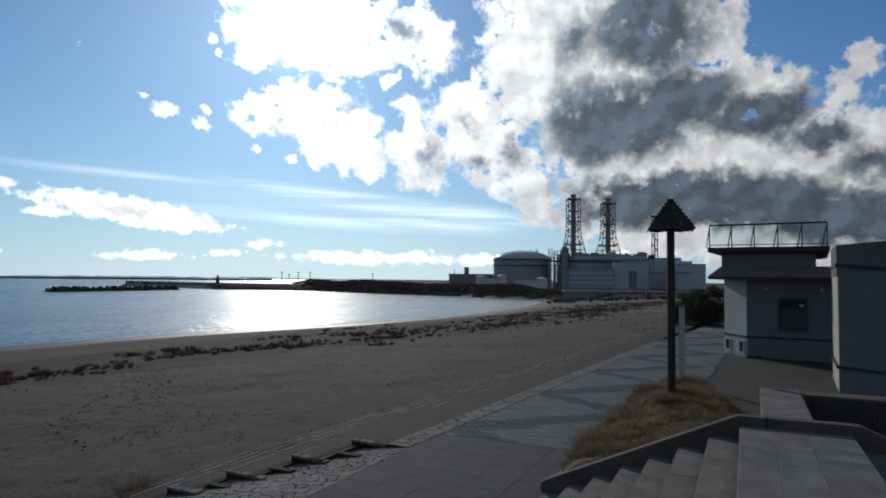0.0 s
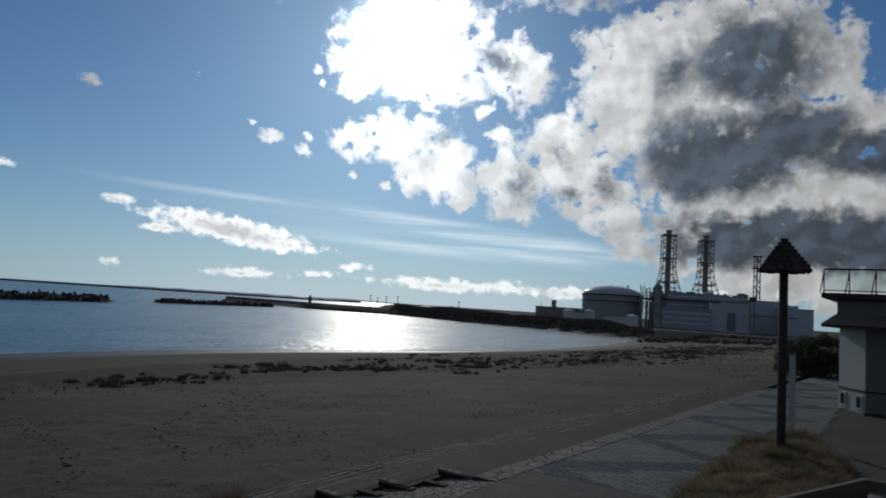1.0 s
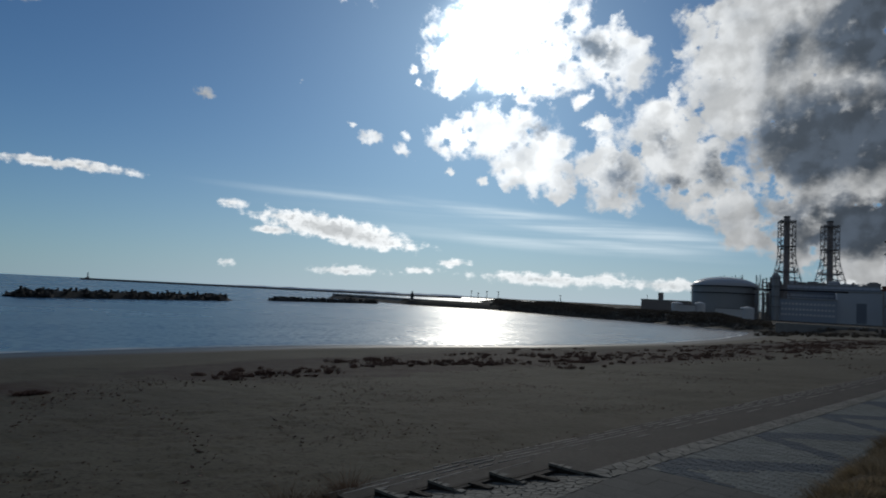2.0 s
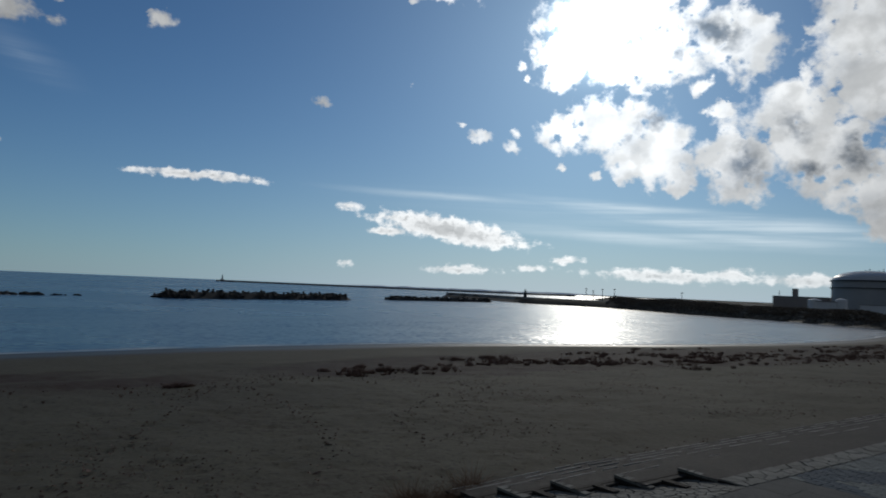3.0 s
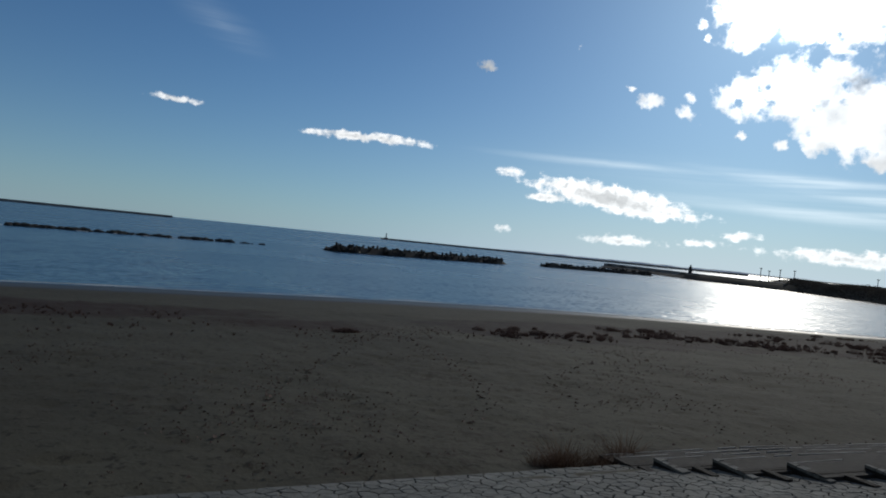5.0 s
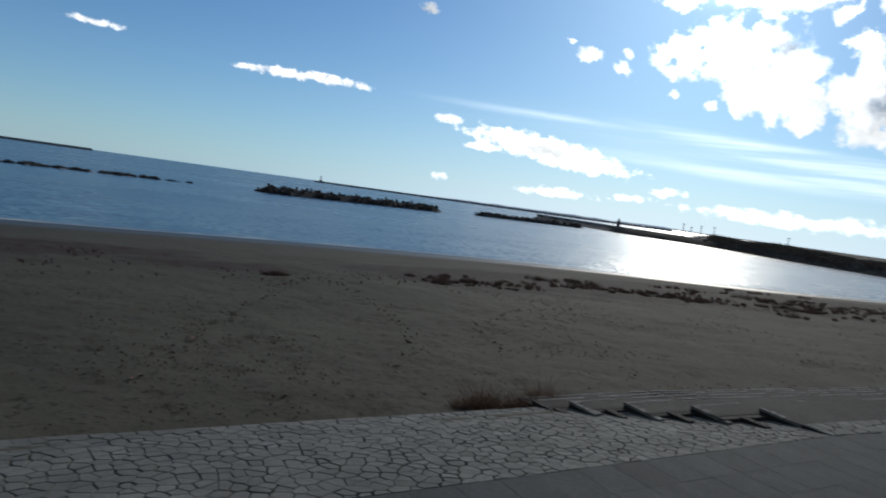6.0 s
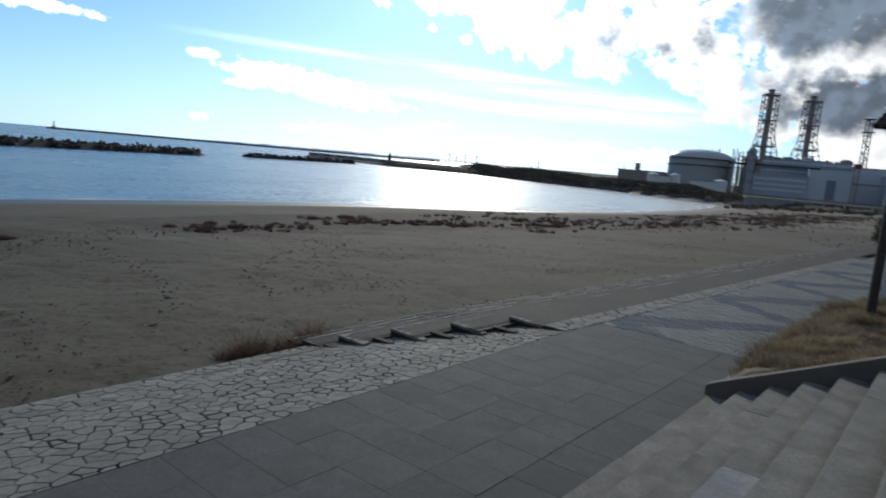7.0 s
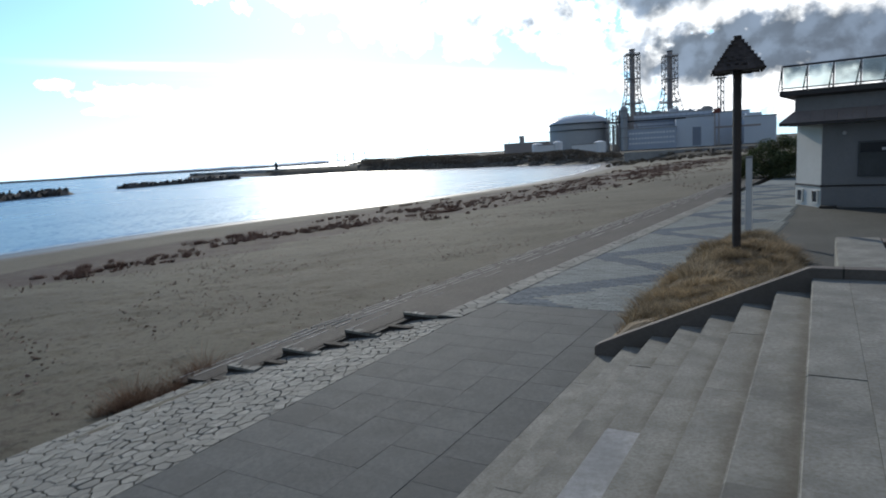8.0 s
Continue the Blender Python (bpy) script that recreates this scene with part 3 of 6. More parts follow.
def axis(parts):
    out = []
    for a, b, step in parts:
        n = max(1, round((b - a) / step))
        out += [a + (b - a) * i / n for i in range(n)]
    return out + [parts[-1][1]]


def build_ground():
    xs = axis([(-4950, -700, 850), (-700, -330, 40), (-330, -60, 9), (-60, -36, 1.2), (-36, -20, 0.45), (-20, -5.8, 0.22), (-5.8, 4, 1.2), (4, 80, 9), (80, 500, 60), (500, 4950, 800)])
    ys = axis([(-4950, -400, 900), (-400, -40, 40), (-40, -6, 2.5), (-6, 14, 0.24), (14, 40, 0.6), (40, 120, 2.2), (120, 320, 5), (320, 700, 25), (700, 4950, 800)])
    verts = []
    for y in ys:
        for x in xs:
            z = land(x, y)
            if -36 < x < -7 and -8 < y < 60:
                p = Vector((x, y, 0))
                pit = noise.noise(p * 2.1) * 0.5 + noise.noise(p * 5.3) * 0.35
                z += 0.022 * pit + 0.05 * noise.noise(p * 0.5)
                cell = noise.noise(p * 3.1 + Vector((9, 4, 2)))
                if cell > 0.28:
                    z -= 0.06 * min(1, (cell - 0.28) * 5)
            verts.append((x, y, z))
    w = len(xs)
    faces = [(j * w + i, j * w + i + 1, (j + 1) * w + i + 1, (j + 1) * w + i) for j in range(len(ys) - 1) for i in range(w - 1)]
    me = bpy.data.meshes.new("ground")
    me.from_pydata(verts, [], faces)
    me.materials.append(M["sand"])
    for p in me.polygons:
        p.use_smooth = True
    tagged(new("ground", me), "trampled grey-brown beach sand with dry plant litter", "sand", kind="structure")
    bm = bmesh.new()
    bm.faces.new([bm.verts.new((x, y, SEA)) for x, y in ((-4980, -4980), (4980, -4980), (4980, 4980), (-4980, 4980))])
    thing("water", bm, M["water"], "calm blue sea with small sunlit ripples", "sea", "structure")
    # foam line along the beach
    verts, faces = [], []
    ys2 = axis([(-60, 150, 0.7)])
    for y in ys2:
        s = lerp(SHORE, y) + 0.6 * noise.noise(Vector((y * 0.05, 1, 0)))
        o = 0.5 * noise.noise(Vector((y * 0.13, 5, 0)))
        wd = max(0.02, 0.25 + 0.35 * noise.noise(Vector((y * 0.21, 8, 0))))
        verts += [(s - 0.7 + o - wd, y, SEA + 0.012), (s - 0.7 + o, y, SEA + 0.03), (s - 0.7 + o + wd, y, SEA + 0.012)]
    for i in range(len(ys2) - 1):
        a = 3 * i
        faces += [(a, a + 1, a + 4, a + 3), (a + 1, a + 2, a + 5, a + 4)]
    me = bpy.data.meshes.new("foam")
    me.from_pydata(verts, [], faces)
    me.materials.append(M["foam"])
    tagged(new("foam", me), "thin broken white foam along the waterline", "foam", kind="stuff")


build_ground()


# ---------------- promenade ----------------
def build_promenade():
    pave = base("pavement", pose(0, 0, 0), "grey slab promenade with pale crazy paving edge", "pavement", "structure")
    bm = bmesh.new()
    prism(bm, [(edge_x(10.7), 10.7), (edge_x(-40) + 3, 10.7), (-2.0, 8), (-2.0, -40), (-5.04, -40)][::-1], -0.4, -0.004)
    part("slab_bed", bm, M["slab"], pave)
    # bed for the pavers
    bm = bmesh.new()
    left = [(edge_x(y), y) for y in range(60, 10, -4)] + [(edge_x(10.7), 10.7)]
    prism(bm, left + [(3.0, 10.7), (-0.5, 20), (0.0, 34), (0.5, 60)], -0.4, -0.028)
    part("paver_bed", bm, M["paver"], pave)
    bm = bmesh.new()
    prism(bm, [(-2.0, 8.6), (30, 8.6), (30, 70), (0.5, 60), (-0.2, 34), (-1.2, 19.5), (-0.6, 17), (-2.0, 15)], -0.4, -0.012)
    part("asphalt_yard", bm, M["asphalt"], pave, "dark asphalt yard")
    bm = bmesh.new()
    prism(bm, [(-2.0, -40), (30, -40), (30, 8.6), (-2.0, 8.6)], -0.4, -0.02)
    part("asphalt_back", bm, M["asphalt"], pave, "dark asphalt behind the stairs")
    # bed below the sloping crazy paving
    bm = bmesh.new()
    box(bm, -7.75, -5.03, -40, 10.2, -0.8, -0.04)
    for v in bm.verts:
        if v.co.z > -0.5:
            v.co.z = -0.035 - 0.135 * (-5.03 - v.co.x)
    part("paving_bed", bm, M["mortar"], pave, "dark joints between the flagstones")
    return pave


pavement = build_promenade()


def cells(x0, x1, y0, y1, size, seed):
    """Irregular polygons that fill a rectangle, from jittered seeds."""
    rng = np.random.default_rng(seed)
    nx, ny = max(1, round((x1 - x0) / size)), max(1, round((y1 - y0) / size))
    pts = [((i + 0.5 + rng.uniform(-.43, .43) + (0.5 if j % 2 else 0) * (nx > 1)) * (x1 - x0) / nx + x0, (j + 0.5 + rng.uniform(-.43, .43)) * (y1 - y0) / ny + y0) for j in range(ny) for i in range(nx)]
    out = []
    for p in pts:
        poly = [(x0, y0), (x1, y0), (x1, y1), (x0, y1)]
        for q in pts:
            dx, dy = q[0] - p[0], q[1] - p[1]
            if (dx or dy) and dx * dx + dy * dy < (4 * size) ** 2:
                mx, my = (p[0] + q[0]) / 2, (p[1] + q[1]) / 2
                keep = []
                for i, a in enumerate(poly):
                    b = poly[(i + 1) % len(poly)]
                    sa, sb = (a[0] - mx) * dx + (a[1] - my) * dy, (b[0] - mx) * dx + (b[1] - my) * dy
                    if sa <= 0:
                        keep.append(a)
                    if sa * sb < 0:
                        f = sa / (sa - sb)
                        keep.append((a[0] + (b[0] - a[0]) * f, a[1] + (b[1] - a[1]) * f))
                poly = keep
                if len(poly) < 3:
                    break
        if len(poly) >= 3:
            cx, cy = sum(a[0] for a in poly) / len(poly), sum(a[1] for a in poly) / len(poly)
            if x0 < cx < x1:
                out.append((cx, cy, poly))
    return out


# ---------------- stairs up to the terrace ----------------
WALL_Y = 8.42
TREAD, RISE = 0.34, 0.16


def build_stairs():
    st = base("stone_stairs", pose(0, 0, 0), "wide grey granite stairs with worn joints", "stairs", "structure")
    rng = random.Random(4)
    bm = bmesh.new()
    for i in range(7):
        box(bm, -TREAD * (6 - i) + 0.02, 1.14 + TREAD * (6 - i), -30, WALL_Y - 0.01, RISE * i - 0.1, RISE * (i + 1) - 0.06)
    part("core", bm, M["mortar"], st)
    rows = [(-2.365, -2.012, 0.005)] + [(-TREAD * (6 - i), -TREAD * (5 - i) + 0.03, RISE * (i + 1)) for i in range(6)]
    rows += [(0, 0.339, 7 * RISE), (0.341, 0.689, 7 * RISE), (0.691, 1.14, 7 * RISE)]
    rows += [(1.146 + TREAD * j, 1.14 + TREAD * (j + 1), RISE * (6 - j)) for j in range(6)]
    for k, (x0, x1, z) in enumerate(rows):
        y = WALL_Y - 0.005
        first = True
        while y > -9:
            length = rng.uniform(1.5, 2.1) * (0.6 + 0.4 * rng.random() if first else 1)
            first = False
            bm = bmesh.new()
            dz = rng.uniform(-0.003, 0.003)
            box(bm, x0, x1, y - length + 0.001, y, z - RISE + 0.006, z + dz)
            nose = [e for e in bm.edges if all(v.co.x < x0 + 0.01 and v.co.z > z - 0.05 for v in e.verts)]
            bmesh.ops.bevel(bm, geom=nose if 1 <= k <= 7 else [], offset=0.014, segments=3, affect="EDGES")
            pale = k == 3 and y - length < 4.8 < y - 0.2
            part("step_stone", bm, M["step_pale" if pale else "step"], st, "paler worn step stone" if pale else "")
            y -= length
    # low wall that closes the stairs
    bm = bmesh.new()
    prof = [(-2.42, -0.1), (-2.42, 0.12), (-2.3, 0.185), (-0.02, 1.23), (1.22, 1.23), (3.5, 0.18), (3.5, -0.1)]
    for x, z in prof:
        bm.verts.new((x, WALL_Y, z))
    bm.verts.ensure_lookup_table()
    f = bm.faces.new(bm.verts[:])
    r = bmesh.ops.extrude_face_region(bm, geom=[f])
    for v in r["geom"]:
        if isinstance(v, bmesh.types.BMVert):
            v.co.y += 0.17
    bmesh.ops.recalc_face_normals(bm, faces=bm.faces[:])
    bmesh.ops.bevel(bm, geom=bm.edges[:], offset=0.012, segments=2, affect="EDGES")
    wl = base("parapet_wall", pose(0, 0, 0), "low grey granite wall closing the stairs", "wall", "structure")
    part("coping", bm, M["parapet"], wl)
    bm = bmesh.new()
    box(bm, 0.285, 0.297, WALL_Y - 0.004, WALL_Y + 0.174, 1.10, 1.2335)
    part("joint", bm, M["mortar"], wl)


build_stairs()


def build_planter():
    ob = base("planter_wall", pose(0, 0, 0), "low pale concrete planter wall with dark recess", "planter", "structure")
    bm = bmesh.new()
    box(bm, 0.28, 0.88, 8.62, 12.5, -0.05, 1.0, bevel=0.015)
    part("side_wall", bm, M["step"], ob, "broad pale concrete top")
    bm = bmesh.new()
    box(bm, 0.884, 7.0, 12.05, 12.5, -0.05, 0.992, bevel=0.015)
    part("back_wall", bm, M["parapet"], ob)
    bm = bmesh.new()
    box(bm, 0.884, 7.0, 8.62, 12.046, -0.05, 0.2)
    part("planter_soil", bm, M["soil"], ob, "bare dark soil")
    for i in range(5):
        bm = bmesh.new()
        box(bm, 1.0 + i * 0.9, 1.86 + i * 0.9, 12.02, 12.05, 0.22, 0.96, bevel=0.006)
        part("panel", bm, M["steel"], ob)


build_planter()


# ---------------- beach steps ----------------
def build_beach_steps():
    ob = base("beach_steps", pose(0, 0, 0), "shallow weathered concrete steps down to sand", "steps", "structure")
    # outer edge, where each begins, and its level
    rows = [(-5.5, -6.17, 9.62, -0.035), (-6.05, -6.62, 8.55, -0.10), (-6.55, -7.12, 7.62, -0.18), (-7.05, -7.5, 6.85, -0.26), (-7.4, -7.85, 6.4, -0.34), (-7.8, -8.2, 6.4, -0.42)]
    rows = [(xi, xo, y0, z + 0.025) for xi, xo, y0, z in rows]
    rng = random.Random(12)
    for i, (xi, xo, y0, z) in enumerate(rows):
        bm = bmesh.new()
        ys = [y0] + [y for y in range(11, 62, 3)]
        for u, v in zip(ys, ys[1:]):
            prism(bm, [(xi + edge_x(u) + 5.04, u), (xi + edge_x(v) + 5.04, v), (xo + edge_x(v) + 5.04, v), (xo + edge_x(u) + 5.04, u)], z - 0.5, z)
        bmesh.ops.remove_doubles(bm, verts=bm.verts[:], dist=0.0005)
        part("step_tread", bm, M["concrete"], ob)
        # thin dark strip along the riser above
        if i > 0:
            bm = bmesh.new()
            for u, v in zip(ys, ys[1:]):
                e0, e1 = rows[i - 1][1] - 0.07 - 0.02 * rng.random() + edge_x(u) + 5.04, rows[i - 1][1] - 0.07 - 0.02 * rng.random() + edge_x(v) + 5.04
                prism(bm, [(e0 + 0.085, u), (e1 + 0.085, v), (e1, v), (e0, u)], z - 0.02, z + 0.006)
            part("grit_line", bm, M["mortar"], ob, "thin dark strip along the riser")
        # worn pale nosing, broken away in places
        bm = bmesh.new()
        u = y0 + 0.1
        while u < 60 and i > 0:
            v = u + rng.uniform(0.25, 1.6)
            w = rng.uniform(0.012, 0.026)
            prism(bm, [(xo + w + edge_x(u) + 5.04, u), (xo + w + edge_x(v) + 5.04, v), (xo - 0.004 + edge_x(v) + 5.04, v), (xo - 0.004 + edge_x(u) + 5.04, u)], z - 0.03, z + 0.005)
            u = v + rng.uniform(0.03, 0.5) * (4 if i == 1 else 1)
        part("step_nosing", bm, M["nosing"], ob, "pale broken nosing")
    # stub blocks between the step ends, coloured dark for stain and shade
    for x0, x1, y0, z in ((-6.06, -5.62, 8.95, -0.06), (-6.62, -6.2, 7.98, -0.13), (-7.08, -6.7, 7.15, -0.21), (-7.42, -7.1, 6.45, -0.285)):
        bm = bmesh.new()
        box(bm, x0, x1, y0, y0 + 0.14, z - 0.5, z, bevel=0.008)
        part("stub_block", bm, M["mortar"], ob, "stub darkened for stain and shade")
    # end faces of the steps, shade painted in with stain, pale flags on them
    for i, (xi, xo, y0, z) in enumerate(rows[:4]):
        bm = bmesh.new()
        right = xi + 0.15
        low = 0.135 * (right + 5.04) + 0.004
        prism(bm, [(xo - 0.004, y0 - 0.01), (right, y0 - 0.01), (right, y0 + 0.055), (xo - 0.004, y0 + 0.055)], z - 0.5, z - 0.012)
        for v in bm.verts:
            if v.co.z > z - 0.1 and v.co.x > xo + 0.1:
                v.co.z = low - 0.012
        part("end_wall", bm, M["mortar"], ob, "end face darkened for stain and shade")
        # ragged pale flags along the end
        x = xo - 0.008
        while x < right - 0.06:
            w = rng.uniform(0.09, 0.19)
            d = rng.uniform(0.07, 0.2)
            bm = bmesh.new()
            prism(bm, [(x, y0 - 0.014), (x + w - 0.012, y0 - 0.014), (x + w - 0.02 - 0.03 * rng.random(), y0 + d), (x + 0.02 * rng.random(), y0 + d * rng.uniform(0.6, 1.0))], -0.03, 0.008)
            for v in bm.verts:
                v.co.z += z + 0.006 + (low - z) * max(0.0, (v.co.x - xo) / (right - xo))
            part("end_flag", bm, M["flag"], ob, "pale worn end flag")
            x += w


build_beach_steps()


# ---------------- mound with the bird-house pole ----------------
MOUND = [(-2.4, 8.61), (0.05, 8.61), (-0.1, 12.5), (-0.22, 15.2), (-0.5, 17.3), (-1.0, 18.5), (-1.75, 18.5), (-2.3, 16.9), (-2.48, 14), (-2.4, 11)]


def in_mound(x, y):
    d = 9.0
    n = len(MOUND)
    for i in range(n):
        a, b = Vector(MOUND[i]), Vector(MOUND[(i + 1) % n])
        e = (b - a).normalized()
        d = min(d, (Vector((x, y)) - a).dot(Vector((-e.y, e.x))))
    return d


def mound_z(x, y):
    d = in_mound(x, y)
    if d <= 0:
        return -0.02
    wall = max(0.0, 1 - (y - 8.6) / 3.2)
    lean = 0.12 + (x + 2.42) * 0.40
    return (1 - math.exp(-d * 2.6)) * 0.34 * (1 - wall) + wall * min(lean, 0.05 + lean * (1 - math.exp(-d * 8))) + min(1, max(0, d) * 4) * (0.09 * noise.noise(Vector((x * 1.6, y * 1.6, 0))) + 0.04 * noise.noise(Vector((x * 4, y * 4, 0))))


def build_mound():
    xs, ys = axis([(-2.6, 0.2, 0.14)]), axis([(8.6, 18.7, 0.16)])
    verts = [(x, y, mound_z(x, y)) for y in ys for x in xs]
    w = len(xs)
    faces = [(j * w + i, j * w + i + 1, (j + 1) * w + i + 1, (j + 1) * w + i) for j in range(len(ys) - 1) for i in range(w - 1)
             if in_mound((xs[i] + xs[i + 1]) / 2, (ys[j] + ys[j + 1]) / 2) > -0.1]
    me = bpy.data.meshes.new("mound")
    me.from_pydata(verts, [], faces)
    me.materials.append(M["soil"])
    tagged(new("soil_mound", me), "dry brown soil mound beside the stairs", "mound", kind="structure")
    rng = np.random.default_rng(5)
    pts, hs = [], []
    while len(pts) < 3800:
        x, y = rng.uniform(-2.5, 0.1), rng.uniform(8.65, 18.6)
        if in_mound(x, y) > -0.02 and noise.noise(Vector((x * 1.7, y * 1.7, 7))) > -0.2:
            pts.append((x, y, mound_z(x, y)))
            hs.append(0.13 + 0.17 * noise.noise(Vector((x * 1.3, y * 1.3, 2))) + rng.uniform(0, 0.06))
    me = blades(pts, hs, 0.0045, 1.5, 9, 6, True)
    me.materials.append(M["straw"])
    tagged(new("dry_grass", me), "matted straw-coloured dry grass on a mound", "grass", kind="stuff")
    # thin dead sprigs on the mound's edge
    bm = bmesh.new()
    for x, y in ((-2.25, 9.05), (-2.4, 10.6), (-2.3, 13.6)):
        for i in range(7):
            a = i * 0.9
            bar(bm, (x, y, 0.02), (x + 0.09 * math.cos(a), y + 0.09 * math.sin(a), 0.24 + 0.03 * (i % 3)), 0.005, 0.002, 4)
    thing("dead_sprigs", bm, M["weed"], "thin dead brown sprigs on the grass edge", "plant", "stuff")


build_mound()


def build_pole():
    z0 = mound_z(-1.4, 14.8) - 0.05
    ob = base("bird_house_pole", pose(-1.4, 14.8, z0), "dark timber pole with small shingled pyramid roof", "post")
    bm = bmesh.new()
    bar(bm, (0, 0, -0.1), (0, 0, 3.75), 0.085, 0.083, 16)
    part("pole", bm, M["bark"], ob, "dark stained round timber pole")
    bm = bmesh.new()
    bar(bm, (0, 0, 3.62), (0, 0, 3.72), 0.1, 0.1, 16)
    part("collar", bm, M["steel"], ob, "dark metal collar")
    h, zb, zt = 0.44, 3.66, 4.30
    bm = bmesh.new()
    bmesh.ops.create_cone(bm, cap_ends=True, segments=4, radius1=h * 1.33, radius2=0.07, depth=zt - zb - 0.03, matrix=Matrix.Translation((0, 0, (zb + zt) / 2)) @ Matrix.Rotation(radians(45 + 9), 4, "Z"))
    part("roof_core", bm, M["trim"], ob)
    # courses of shingles on four sides
    shapes = {}
    for s in range(4):
        turn = Matrix.Rotation(radians(90 * s + 9), 4, "Z")
        for c in range(8):
            f = c / 8
            r, z = h * (1 - f) + 0.02, zb + (zt - zb) * f
            n = max(1, round(2 * r / 0.15))
            for i in range(n):
                x = (-r + (i + 0.5) * 2 * r / n) * 0.94
                key = (c, n)
                if key not in shapes:
                    bm = bmesh.new()
                    wd = r / n - 0.004
                    tilt = Matrix.Rotation(math.atan2(h, zt - zb) * -1, 4, "X")
                    box(bm, -wd, wd, -0.014, 0.006, -0.02, 0.135, tilt, bevel=0.003)
                    shapes[key] = mesh_of("shingle", bm, M["shingle"])
                o = new("shingle", shapes[key])
                o.parent = ob
                o.matrix_basis = turn @ pose(x, -r, z + 0.006 * ((i * 7 + c * 3 + s) % 3 - 1))
    bm = bmesh.new()
    box(bm, -0.075, 0.075, -0.075, 0.075, zt - 0.05, zt + 0.005, Matrix.Rotation(radians(9), 4, "Z"), bevel=0.01)
    part("cap", bm, M["shingle"], ob)


build_pole()


def build_sign_post():
    ob = base("sign_post", pose(-1.55, 19.1, 0), "narrow white painted metal marker post", "post")
    bm = bmesh.new()
    box(bm, -0.075, 0.075, -0.03, 0.03, -0.05, 2.1, bevel=0.008)
    part("post", bm, M["white"], ob)
    bm = bmesh.new()
    box(bm, -0.082, 0.082, -0.037, 0.037, 2.1, 2.16, bevel=0.008)
    part("cap", bm, M["wall_grey_and_shade"], ob, "grey cap")
    bm = bmesh.new()
    box(bm, -0.055, 0.055, -0.034, -0.031, 1.0, 1.9)
    part("face_plate", bm, M["white"], ob)
    bm = bmesh.new()
    box(bm, -0.12, 0.12, -0.12, 0.12, -0.05, 0.03, bevel=0.01)
    part("foot", bm, M["concrete"], ob, "concrete foot")


build_sign_post()


